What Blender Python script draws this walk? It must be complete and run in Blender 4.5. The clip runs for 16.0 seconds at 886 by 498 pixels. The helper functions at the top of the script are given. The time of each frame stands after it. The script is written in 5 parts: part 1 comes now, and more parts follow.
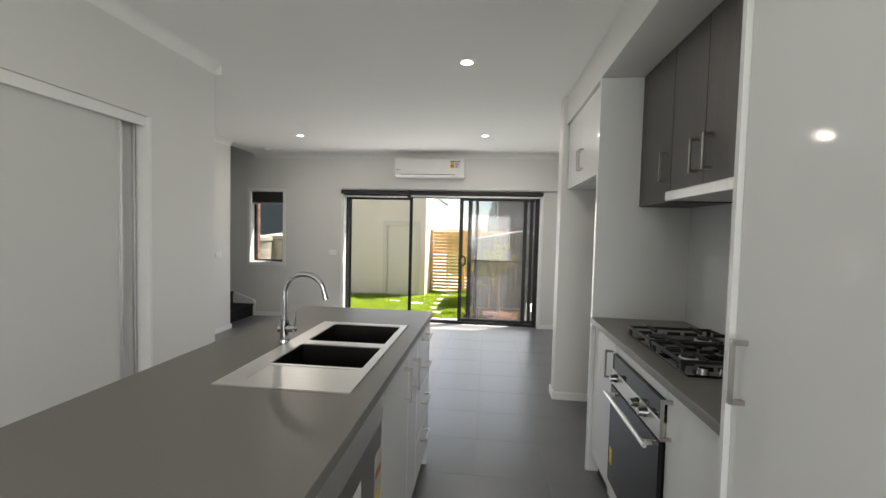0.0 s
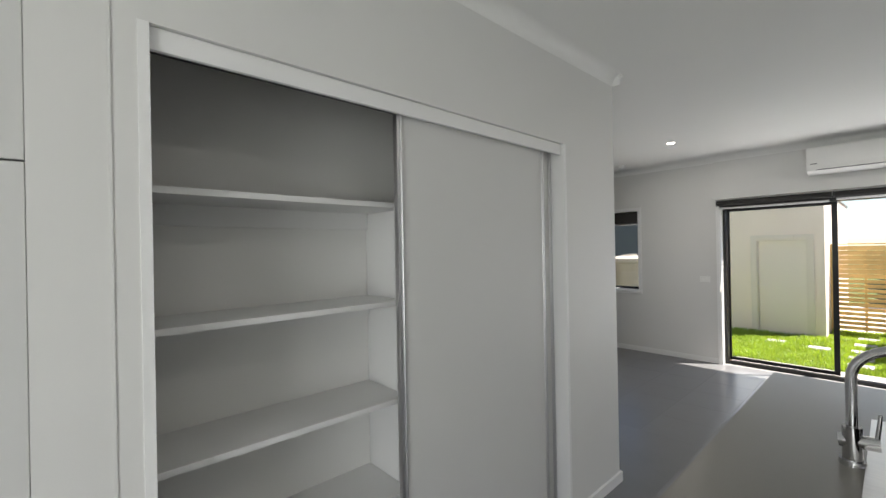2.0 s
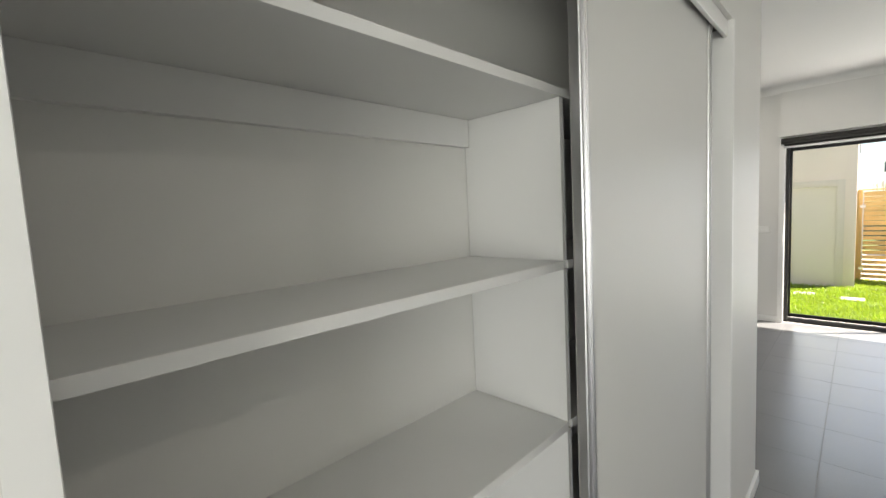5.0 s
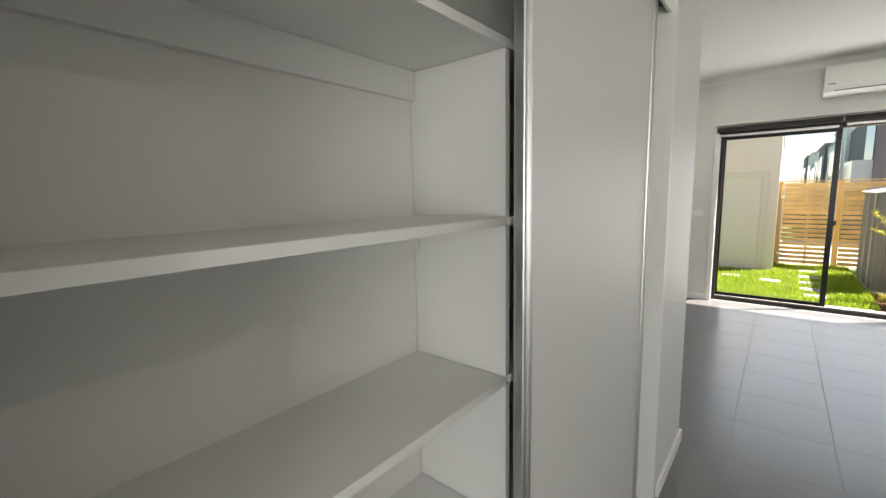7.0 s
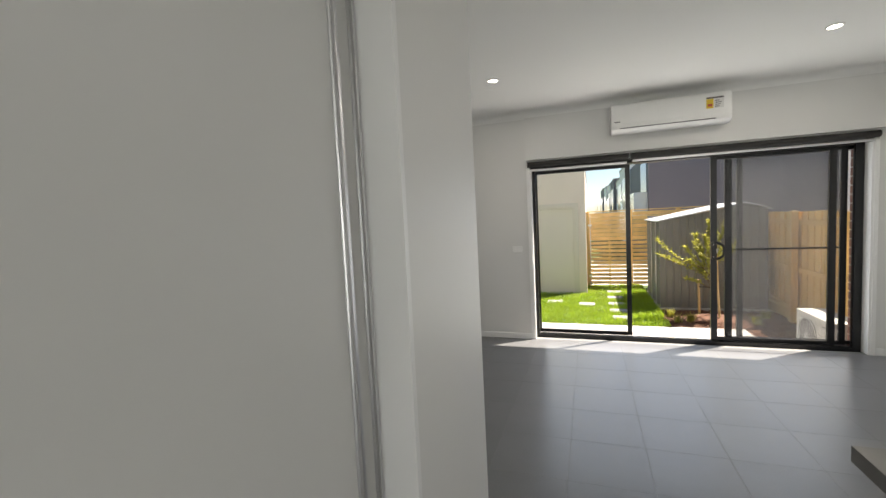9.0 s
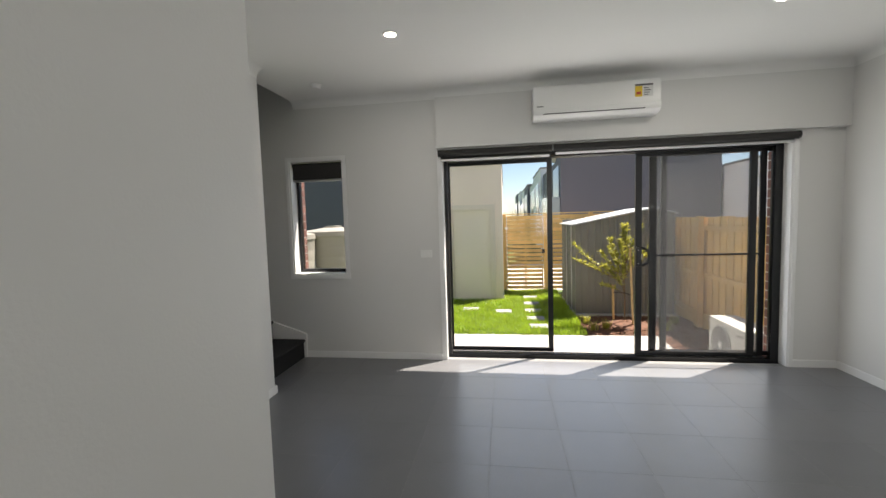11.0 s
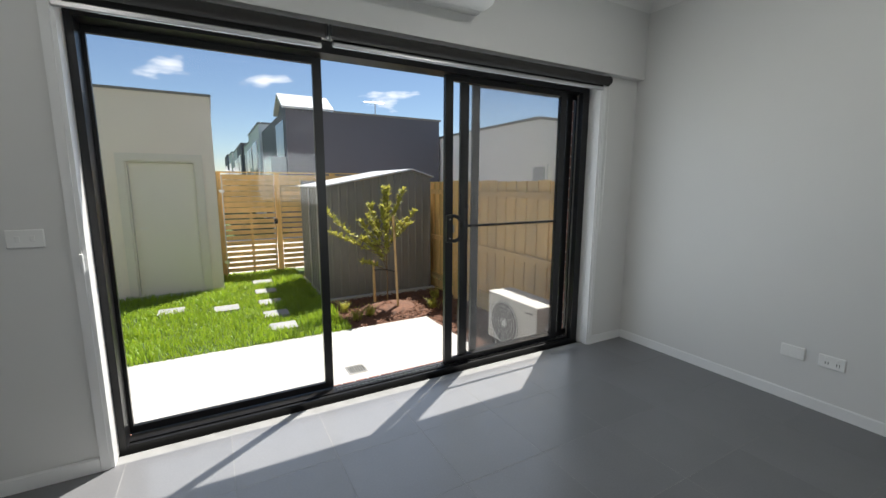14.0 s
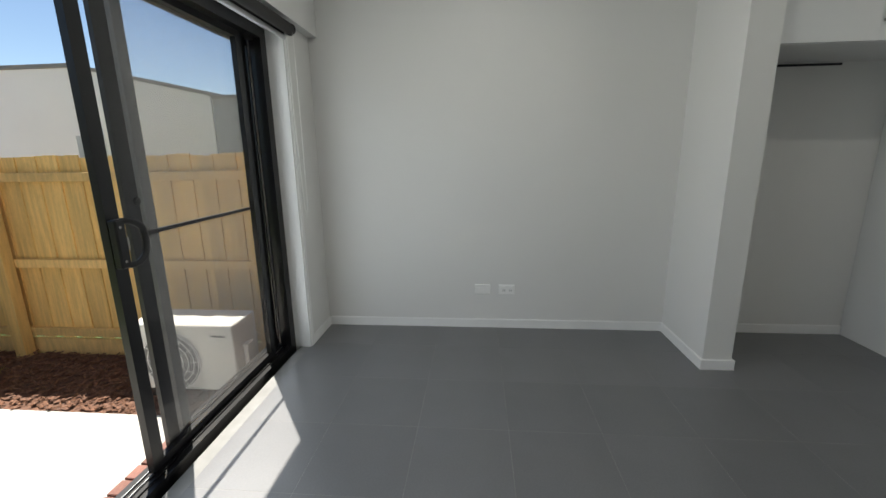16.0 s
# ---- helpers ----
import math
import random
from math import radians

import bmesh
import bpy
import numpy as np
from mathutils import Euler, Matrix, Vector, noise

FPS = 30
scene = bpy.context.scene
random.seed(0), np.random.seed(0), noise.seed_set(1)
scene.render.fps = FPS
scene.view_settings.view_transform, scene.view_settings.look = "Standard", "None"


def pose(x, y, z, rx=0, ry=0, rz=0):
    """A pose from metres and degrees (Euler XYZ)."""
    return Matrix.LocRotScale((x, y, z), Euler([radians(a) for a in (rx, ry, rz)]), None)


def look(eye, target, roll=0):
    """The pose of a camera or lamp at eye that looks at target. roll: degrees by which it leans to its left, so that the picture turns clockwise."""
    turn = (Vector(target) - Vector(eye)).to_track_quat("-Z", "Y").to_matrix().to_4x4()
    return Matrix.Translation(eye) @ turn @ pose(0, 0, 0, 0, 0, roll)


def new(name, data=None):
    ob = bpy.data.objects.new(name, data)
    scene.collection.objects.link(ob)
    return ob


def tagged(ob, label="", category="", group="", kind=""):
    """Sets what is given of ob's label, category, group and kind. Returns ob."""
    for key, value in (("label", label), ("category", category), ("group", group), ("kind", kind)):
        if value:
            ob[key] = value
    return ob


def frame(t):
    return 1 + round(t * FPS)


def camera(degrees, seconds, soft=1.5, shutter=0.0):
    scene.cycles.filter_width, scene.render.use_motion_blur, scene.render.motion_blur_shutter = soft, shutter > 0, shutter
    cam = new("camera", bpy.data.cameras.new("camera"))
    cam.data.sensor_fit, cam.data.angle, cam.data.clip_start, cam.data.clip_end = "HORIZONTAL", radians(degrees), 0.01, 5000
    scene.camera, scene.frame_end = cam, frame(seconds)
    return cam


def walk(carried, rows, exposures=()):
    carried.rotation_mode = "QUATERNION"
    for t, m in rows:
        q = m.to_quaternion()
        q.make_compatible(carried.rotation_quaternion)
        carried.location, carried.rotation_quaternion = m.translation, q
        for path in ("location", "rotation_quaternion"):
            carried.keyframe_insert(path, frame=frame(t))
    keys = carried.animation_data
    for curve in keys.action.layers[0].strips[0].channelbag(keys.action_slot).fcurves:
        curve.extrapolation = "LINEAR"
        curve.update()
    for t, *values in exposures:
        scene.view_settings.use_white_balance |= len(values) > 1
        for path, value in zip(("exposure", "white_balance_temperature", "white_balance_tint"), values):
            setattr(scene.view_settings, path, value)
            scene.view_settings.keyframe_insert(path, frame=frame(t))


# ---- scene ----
cam = camera(94.0, 16.0)
PATH = [
    (0, (1.985, -6.236, 1.434), (1.771, -4.25, 1.346), 1.4),
    (0.5, (1.913, -6.209, 1.477), (1.403, -4.276, 1.417), 1.1),
    (1, (1.676, -6.157, 1.483), (0.798, -4.36, 1.452), 0.6),
    (1.5, (1.446, -6.121, 1.495), (0.219, -4.542, 1.478), -0.2),
    (2, (1.202, -6.003, 1.496), (-0.272, -4.652, 1.499), -1.1),
    (2.5, (0.981, -5.926, 1.486), (-0.623, -4.731, 1.513), -1.8),
    (3, (0.726, -5.848, 1.508), (-0.918, -4.709, 1.548), -1.9),
    (3.5, (0.521, -5.779, 1.534), (-1.091, -4.599, 1.63), -2.1),
    (4, (0.43, -5.762, 1.536), (-1.142, -4.53, 1.631), -1.9),
    (4.5, (0.372, -5.819, 1.487), (-1.118, -4.486, 1.442), -2.3),
    (4.7, (0.354, -5.844, 1.457), (-1.104, -4.479, 1.353), -2.5),
    (6.8, (0.31, -5.831, 1.331), (-0.959, -4.317, 1.017), -3.6),
    (7, (0.347, -5.81, 1.352), (-0.909, -4.276, 1.085), -1.2),
    (7.5, (0.372, -5.581, 1.403), (-0.672, -3.88, 1.273), -0.9),
    (8, (0.395, -5.291, 1.471), (-0.396, -3.458, 1.345), -1.3),
    (8.2, (0.39, -5.177, 1.467), (-0.341, -3.32, 1.344), -2.1),
    (10.3, (0.314, -4.215, 1.388), (-0.252, -2.305, 1.216), -2.4),
    (10.5, (0.31, -4.134, 1.395), (-0.165, -2.198, 1.229), -2.2),
    (11, (0.325, -3.921, 1.381), (0.029, -1.948, 1.238), -1.7),
    (11.5, (0.355, -3.644, 1.39), (0.148, -1.66, 1.25), -0.9),
    (12, (0.344, -3.346, 1.336), (0.244, -1.355, 1.172), -0.6),
    (12.5, (0.337, -3.051, 1.308), (0.398, -1.062, 1.112), -0.3),
    (13, (0.362, -2.766, 1.312), (0.622, -0.795, 1.09), -0.4),
    (13.5, (0.28, -2.474, 1.307), (0.859, -0.581, 1.028), -0.2),
    (14, (0.219, -2.169, 1.271), (1.178, -0.442, 0.957), 0.2),
    (14.5, (0.211, -1.824, 1.273), (1.57, -0.401, 0.916), 0.3),
    (15, (0.195, -1.561, 1.299), (1.842, -0.499, 0.9), -0.5),
    (15.5, (0.154, -1.29, 1.278), (2.013, -0.679, 0.863), -0.6),
    (16, (0.214, -1.109, 1.277), (2.156, -0.945, 0.83), -0.8),
]
EXPOSURES = [(0.0, 1.72, 7050, 12), (2.0, 1.65, 6750, 12), (3.0, 1.83, 6750, 11), (4.0, 2.1, 7000, 11), (4.7, 2.05, 7100, 11), (7.0, 1.82, 7250, 12), (8.0, 1.62, 7100, 12), (10.5, 1.46, 7050, 12), (11.0, 1.4, 6950, 12), (11.5, 1.45, 6850, 12), (12.5, 1.25, 6850, 12), (13.5, 1.08, 6750, 11), (14.0, 0.98, 6450, 9), (16.0, 1.16, 6700, 8)]
walk(cam, [(t, look(eye, target, roll)) for t, eye, target, roll in PATH], EXPOSURES)

# ---- world, sun, exposure ----
SUN_TO = Vector((0.807, 0.59, 0)).normalized()
SUN_EL = radians(63)
world = bpy.data.worlds.new("sky")
scene.world = world
world.use_nodes = True
wn, wl = world.node_tree.nodes, world.node_tree.links
wn.clear()
w_out = wn.new("ShaderNodeOutputWorld")
w_bg = wn.new("ShaderNodeBackground")
w_sky = wn.new("ShaderNodeTexSky")
w_sky.sky_type = "NISHITA"
w_sky.sun_disc = False
w_sky.sun_elevation = SUN_EL
w_sky.sun_rotation = math.atan2(SUN_TO.x, SUN_TO.y)
w_sky.ozone_density = 2.2
w_sky.dust_density = 0.3
w_bg.inputs["Strength"].default_value = 0.061
w_sky.altitude = 800
w_tc, w_map, w_noise, w_ramp, w_mix = (wn.new("ShaderNodeTexCoord"), wn.new("ShaderNodeMapping"), wn.new("ShaderNodeTexNoise"), wn.new("ShaderNodeMapRange"), wn.new("ShaderNodeMix"))
w_map.inputs["Scale"].default_value = (1.0, 1.0, 3.2)
w_noise.inputs["Scale"].default_value, w_noise.inputs["Detail"].default_value = 5.0, 6
w_ramp.inputs["From Min"].default_value, w_ramp.inputs["From Max"].default_value = 0.62, 0.72
w_mix.data_type = "RGBA"
w_mix.inputs["B"].default_value = (11.0, 11.0, 11.2, 1)
wl.new(w_tc.outputs["Generated"], w_map.inputs["Vector"]), wl.new(w_map.outputs[0], w_noise.inputs["Vector"])
wl.new(w_noise.outputs["Fac"], w_ramp.inputs["Value"]), wl.new(w_ramp.outputs[0], w_mix.inputs["Factor"])
wl.new(w_sky.outputs[0], w_mix.inputs["A"]), wl.new(w_mix.outputs["Result"], w_bg.inputs["Color"])
wl.new(w_bg.outputs[0], w_out.inputs["Surface"])
sun = new("sun", bpy.data.lights.new("sun", "SUN"))
sun.data.energy, sun.data.angle, sun.data.color = 5.0, radians(0.53), (1.0, 0.95, 0.88)
to_sun = SUN_TO * math.cos(SUN_EL) + Vector((0, 0, math.sin(SUN_EL)))
sun.matrix_world = look(to_sun * 40, (0, 0, 0))

# daylight of the street window behind the kitchen
street = new("street_window_light", bpy.data.lights.new("street_window_light", "AREA"))
street.data.shape, street.data.size, street.data.size_y, street.data.energy, street.data.color = "RECTANGLE", 1.7, 1.7, 19.0, (0.93, 0.97, 1.0)
street.matrix_world = look((2.15, -9.07, 1.2), (1.2, 0, 1.2))


# sky light entering through the open garden door
sky_door = new("garden_door_skylight", bpy.data.lights.new("garden_door_skylight", "AREA"))
sky_door.data.shape, sky_door.data.size, sky_door.data.size_y, sky_door.data.energy, sky_door.data.color = "RECTANGLE", 2.8, 1.85, 8.4, (0.84, 0.92, 1.0)
sky_door.matrix_world = look((1.25, 0.105, 1.0), (1.25, -5.0, 1.0))

# ---- materials ----
def mat(name, color, rough=0.5, metal=0.0, var=0.06, scale=3.0, bump=0.0, bump_scale=60.0, spec=0.5, coat=0.0,
        stretch=(1, 1, 1), rand=0.0, fine=0.0, rvar=0.2):
    """Principled surface with two scales of variation in colour and roughness, and fine relief."""
    m = bpy.data.materials.new(name)
    m.use_nodes = True
    n, l = m.node_tree.nodes, m.node_tree.links
    p = n["Principled BSDF"]
    p.inputs["Metallic"].default_value = metal
    p.inputs["Specular IOR Level"].default_value = spec
    p.inputs["Coat Weight"].default_value = coat
    p.inputs["Coat Roughness"].default_value = 0.05
    tc = n.new("ShaderNodeTexCoord")
    mp = n.new("ShaderNodeMapping")
    mp.inputs["Scale"].default_value = stretch
    l.new(tc.outputs["Object"], mp.inputs["Vector"])
    big = n.new("ShaderNodeTexNoise")
    big.inputs["Scale"].default_value, big.inputs["Detail"].default_value = scale, 5
    l.new(mp.outputs[0], big.inputs["Vector"])
    small = n.new("ShaderNodeTexNoise")
    small.inputs["Scale"].default_value, small.inputs["Detail"].default_value = bump_scale, 3
    l.new(mp.outputs[0], small.inputs["Vector"])
    ramp = n.new("ShaderNodeMapRange")
    ramp.inputs["From Min"].default_value, ramp.inputs["From Max"].default_value = 0.3, 0.7
    ramp.inputs["To Min"].default_value, ramp.inputs["To Max"].default_value = 1 - var, 1 + var
    l.new(big.outputs["Fac"], ramp.inputs["Value"])
    value = ramp.outputs[0]
    if fine:
        r2 = n.new("ShaderNodeMapRange")
        r2.inputs["From Min"].default_value, r2.inputs["From Max"].default_value = 0.3, 0.7
        r2.inputs["To Min"].default_value, r2.inputs["To Max"].default_value = 1 - fine, 1 + fine
        l.new(small.outputs["Fac"], r2.inputs["Value"])
        mm = n.new("ShaderNodeMath")
        mm.operation = "MULTIPLY"
        l.new(value, mm.inputs[0]), l.new(r2.outputs[0], mm.inputs[1])
        value = mm.outputs[0]
    if rand:
        oi = n.new("ShaderNodeObjectInfo")
        r3 = n.new("ShaderNodeMapRange")
        r3.inputs["To Min"].default_value, r3.inputs["To Max"].default_value = 1 - rand, 1 + rand
        l.new(oi.outputs["Random"], r3.inputs["Value"])
        mm = n.new("ShaderNodeMath")
        mm.operation = "MULTIPLY"
        l.new(value, mm.inputs[0]), l.new(r3.outputs[0], mm.inputs[1])
        value = mm.outputs[0]
    mul = n.new("ShaderNodeVectorMath")
    mul.operation = "SCALE"
    mul.inputs[0].default_value = color
    l.new(value, mul.inputs["Scale"])
    l.new(mul.outputs[0], p.inputs["Base Color"])
    rr = n.new("ShaderNodeMapRange")
    rr.inputs["To Min"].default_value, rr.inputs["To Max"].default_value = max(rough * (1 - rvar), 0.02), min(rough * (1 + rvar), 1)
    l.new(big.outputs["Fac"], rr.inputs["Value"])
    l.new(rr.outputs[0], p.inputs["Roughness"])
    if bump:
        b = n.new("ShaderNodeBump")
        b.inputs["Strength"].default_value, b.inputs["Distance"].default_value = 0.5, bump
        l.new(small.outputs["Fac"], b.inputs["Height"])
        l.new(b.outputs[0], p.inputs["Normal"])
    return m


def glow(name, color, strength):
    m = bpy.data.materials.new(name)
    m.use_nodes = True
    p = m.node_tree.nodes["Principled BSDF"]
    p.inputs["Base Color"].default_value = (*color, 1)
    p.inputs["Emission Color"].default_value = (*color, 1)
    p.inputs["Emission Strength"].default_value = strength
    return m


def glass(name, tint=(1, 1, 1), veil=0.0):
    """Thin pane: clear with a sharp surface reflection; veil: share of a dusty or woven screen over it."""
    m = bpy.data.materials.new(name)
    m.use_nodes = True
    n, l = m.node_tree.nodes, m.node_tree.links
    n.clear()
    out = n.new("ShaderNodeOutputMaterial")
    tr, gl, mix, lw, pw, ma = (n.new("ShaderNodeBsdfTransparent"), n.new("ShaderNodeBsdfGlossy"), n.new("ShaderNodeMixShader"), n.new("ShaderNodeLayerWeight"), n.new("ShaderNodeMath"), n.new("ShaderNodeMath"))
    tr.inputs["Color"].default_value = (*tint, 1)
    gl.inputs["Roughness"].default_value = 0.0
    lw.inputs["Blend"].default_value = 0.5
    pw.operation, ma.operation = "POWER", "MULTIPLY_ADD"
    pw.inputs[1].default_value = 5.0
    ma.inputs[1].default_value, ma.inputs[2].default_value = 0.35, 0.02
    l.new(lw.outputs["Facing"], pw.inputs[0]), l.new(pw.outputs[0], ma.inputs[0])
    l.new(ma.outputs[0], mix.inputs["Fac"]), l.new(tr.outputs[0], mix.inputs[1]), l.new(gl.outputs[0], mix.inputs[2])
    last = mix.outputs[0]
    if veil:
        df, m2 = n.new("ShaderNodeBsdfDiffuse"), n.new("ShaderNodeMixShader")
        df.inputs["Color"].default_value = (0.6, 0.6, 0.6, 1)
        m2.inputs["Fac"].default_value = veil
        l.new(last, m2.inputs[1]), l.new(df.outputs[0], m2.inputs[2])
        last = m2.outputs[0]
    l.new(last, out.inputs["Surface"])
    return m


def leafy(name, color, through_light, var=0.3, scale=3.0):
    """Thin leaf: some of the light passes through it."""
    m = mat(name, color, 0.5, var=var, scale=scale, fine=0.25, bump_scale=28)
    n, l = m.node_tree.nodes, m.node_tree.links
    p, out = n["Principled BSDF"], n["Material Output"]
    tl, mx = n.new("ShaderNodeBsdfTranslucent"), n.new("ShaderNodeMixShader")
    tl.inputs["Color"].default_value = (*through_light, 1)
    mx.inputs["Fac"].default_value = 0.45
    l.new(p.outputs[0], mx.inputs[1]), l.new(tl.outputs[0], mx.inputs[2]), l.new(mx.outputs[0], out.inputs["Surface"])
    return m


PAINT = mat("wall_paint", (0.745, 0.742, 0.722), 0.45, var=0.015, scale=1.2, bump=0.0004, bump_scale=220)
CEIL = mat("ceiling_paint", (0.87, 0.87, 0.85), 0.8, var=0.012, scale=1.0, bump=0.0005, bump_scale=180)
TRIM = mat("trim_enamel", (0.86, 0.86, 0.85), 0.35, var=0.015, scale=4)
TILE = mat("floor_tile", (0.148, 0.149, 0.155), 0.29, var=0.08, scale=2.2, bump=0.0002, bump_scale=120, rand=0.05, fine=0.05, spec=0.62, rvar=0.08)
GROUT = mat("grout", (0.225, 0.225, 0.22), 0.85, var=0.15, scale=9)
STONE = mat("benchtop", (0.165, 0.157, 0.142), 0.34, var=0.03, scale=6, bump_scale=420, fine=0.07)
WHITE = mat("gloss_white_laminate", (0.74, 0.75, 0.75), 0.07, var=0.01, scale=2)
CARCASS = mat("white_carcass", (0.72, 0.72, 0.71), 0.4, var=0.02, scale=3)
DARKW = mat("dark_woodgrain_laminate", (0.085, 0.076, 0.070), 0.45, var=0.16, scale=5, stretch=(6, 6, 0.5), bump_scale=60, fine=0.12)
STEEL = mat("brushed_steel", (0.76, 0.75, 0.73), 0.36, 1.0, var=0.05, scale=12, stretch=(1, 12, 1))
CHROME = mat("chrome", (0.55, 0.55, 0.56), 0.1, 1.0, var=0.03, scale=5)
BLACKAL = mat("black_aluminium", (0.008, 0.008, 0.009), 0.34, var=0.08, scale=7)
BLACK = mat("black_plastic", (0.012, 0.012, 0.013), 0.3, var=0.08, scale=8)
IRON = mat("cast_iron", (0.015, 0.015, 0.016), 0.5, var=0.12, scale=20, bump=0.0006, bump_scale=200)
OVENGL = mat("oven_glass", (0.008, 0.008, 0.009), 0.06, var=0.1, scale=4)
ALU = mat("silver_aluminium", (0.62, 0.62, 0.63), 0.34, 1.0, var=0.02, scale=4, rvar=0.05)
HANDLE = mat("satin_nickel", (0.46, 0.44, 0.42), 0.32, 1.0, var=0.03, scale=9, rvar=0.1)
PANELW = mat("sliding_panel_board", (0.66, 0.66, 0.645), 0.42, var=0.012, scale=2)
SHELF = mat("white_shelf_board", (0.74, 0.74, 0.73), 0.4, var=0.015, scale=3)
PLASTIC = mat("white_plastic", (0.86, 0.86, 0.84), 0.3, var=0.015, scale=5)
CARPET = mat("charcoal_carpet", (0.012, 0.012, 0.013), 0.95, var=0.25, scale=30, bump=0.004, bump_scale=300, fine=0.3)
BLIND = mat("blind_fabric", (0.03, 0.028, 0.026), 0.8, var=0.1, scale=8, bump=0.0004, bump_scale=500)
BRICK = mat("red_brick", (0.20, 0.095, 0.075), 0.85, var=0.25, scale=14, bump=0.002, bump_scale=120, rand=0.25, fine=0.15)
MORTAR = mat("mortar", (0.42, 0.40, 0.37), 0.9, var=0.12, scale=20, bump=0.001, bump_scale=200)
CONC = mat("concrete", (0.44, 0.43, 0.41), 0.85, var=0.07, scale=2.5, bump=0.001, bump_scale=150, fine=0.05)
SOIL = mat("lawn_soil", (0.06, 0.10, 0.02), 0.95, var=0.3, scale=10, bump=0.006, bump_scale=60)
GRASS = leafy("grass_blade", (0.24, 0.37, 0.030), (0.42, 0.56, 0.04))
MULCH = mat("mulch", (0.13, 0.06, 0.035), 0.9, var=0.35, scale=16, bump=0.01, bump_scale=70, fine=0.4)
CHIP = mat("bark_chip", (0.15, 0.07, 0.04), 0.9, var=0.4, scale=30, fine=0.3)
PAVER = mat("paver", (0.30, 0.30, 0.295), 0.85, var=0.1, scale=7, bump=0.001, bump_scale=160, rand=0.06)
RENDER = mat("rendered_wall", (0.82, 0.735, 0.64), 0.8, var=0.03, scale=1.5, bump=0.001, bump_scale=140)
RENDERW = mat("white_render", (0.76, 0.77, 0.77), 0.8, var=0.03, scale=0.8, bump=0.001, bump_scale=140)
DOORW = mat("white_door_paint", (0.76, 0.77, 0.75), 0.4, var=0.015, scale=2)
GDOOR = mat("grey_white_door_paint", (0.76, 0.71, 0.63), 0.4, var=0.015, scale=2)
GFRAME = mat("grey_frame_paint", (0.70, 0.65, 0.57), 0.45, var=0.02, scale=3)
PINE = mat("treated_pine", (0.78, 0.52, 0.21), 0.75, var=0.16, scale=4, stretch=(1, 8, 1.2), bump=0.001, bump_scale=60, rand=0.16, fine=0.12)
PINEV = mat("treated_pine_paling", (0.80, 0.53, 0.20), 0.75, var=0.16, scale=4, stretch=(8, 8, 0.6), bump=0.001, bump_scale=60, rand=0.14, fine=0.12)
SHEDM = mat("grey_colour_steel", (0.20, 0.19, 0.175), 0.45, var=0.06, scale=3)
ROOFM = mat("pale_roof_steel", (0.55, 0.56, 0.57), 0.4, var=0.04, scale=3)
DARKB = mat("dark_render", (0.115, 0.114, 0.135), 0.7, var=0.05, scale=0.6)
TANK = mat("tank_plastic", (0.33, 0.31, 0.27), 0.5, var=0.04, scale=3)
LEAF = leafy("leaf", (0.30, 0.32, 0.07), (0.52, 0.48, 0.09), 0.4, 8)
BARK = mat("thin_bark", (0.16, 0.11, 0.06), 0.9, var=0.25, scale=20, bump=0.002, bump_scale=90)
STAKE = mat("stake_wood", (0.50, 0.34, 0.16), 0.8, var=0.15, scale=9, stretch=(6, 6, 1))
GLASS = glass("window_glass")
SCREEN = glass("fly_screen_mesh", (0.95, 0.95, 0.95), 0.15)
LAMPGLOW = glow("downlight_lens", (1.0, 0.93, 0.82), 9.0)
YELLOW = mat("yellow_label", (0.75, 0.52, 0.03), 0.5, var=0.03)
PAPER = mat("paper_label", (0.7, 0.7, 0.68), 0.6, var=0.03)
GREYTXT = mat("grey_print", (0.12, 0.12, 0.12), 0.6, var=0.03)


# ---- builders ----
def box(bm, x0, x1, y0, y1, z0, z1, bev=0.0, seg=1):
    m = Matrix.LocRotScale(((x0 + x1) / 2, (y0 + y1) / 2, (z0 + z1) / 2), None, (abs(x1 - x0), abs(y1 - y0), abs(z1 - z0)))
    made = bmesh.ops.create_cube(bm, size=1, matrix=m)["verts"]
    if bev:
        edges = list({e for v in made for e in v.link_edges})
        bmesh.ops.bevel(bm, geom=edges, offset=bev, segments=seg, affect="EDGES", profile=0.5)
    return bm


def boxes(*rows, bev=0.0):
    bm = bmesh.new()
    for r in rows:
        box(bm, *r, bev=bev)
    return bm


def rod(bm, a, b, r0, r1=None, seg=16):
    a, b = Vector(a), Vector(b)
    d = b - a
    m = Matrix.Translation((a + b) / 2) @ d.to_track_quat("Z", "Y").to_matrix().to_4x4()
    bmesh.ops.create_cone(bm, cap_ends=True, segments=seg, radius1=r0, radius2=r0 if r1 is None else r1, depth=d.length, matrix=m)
    return bm


def tube(bm, pts, r, seg=14):
    """A bent round tube through the points, with closed ends."""
    pts = [Vector(p) for p in pts]
    rings = []
    side = None
    for i, p in enumerate(pts):
        d = (pts[min(i + 1, len(pts) - 1)] - pts[max(i - 1, 0)]).normalized()
        if side is None:
            side = d.orthogonal().normalized()
        side = (side - d * side.dot(d)).normalized()
        up = d.cross(side)
        rr = r[i] if isinstance(r, (list, tuple)) else r
        rings.append([bm.verts.new(p + rr * (math.cos(k * math.tau / seg) * side + math.sin(k * math.tau / seg) * up)) for k in range(seg)])
    for a, b in zip(rings, rings[1:]):
        for k in range(seg):
            bm.faces.new((a[k], a[(k + 1) % seg], b[(k + 1) % seg], b[k]))
    bm.faces.new(rings[0][::-1])
    bm.faces.new(rings[-1])
    return bm


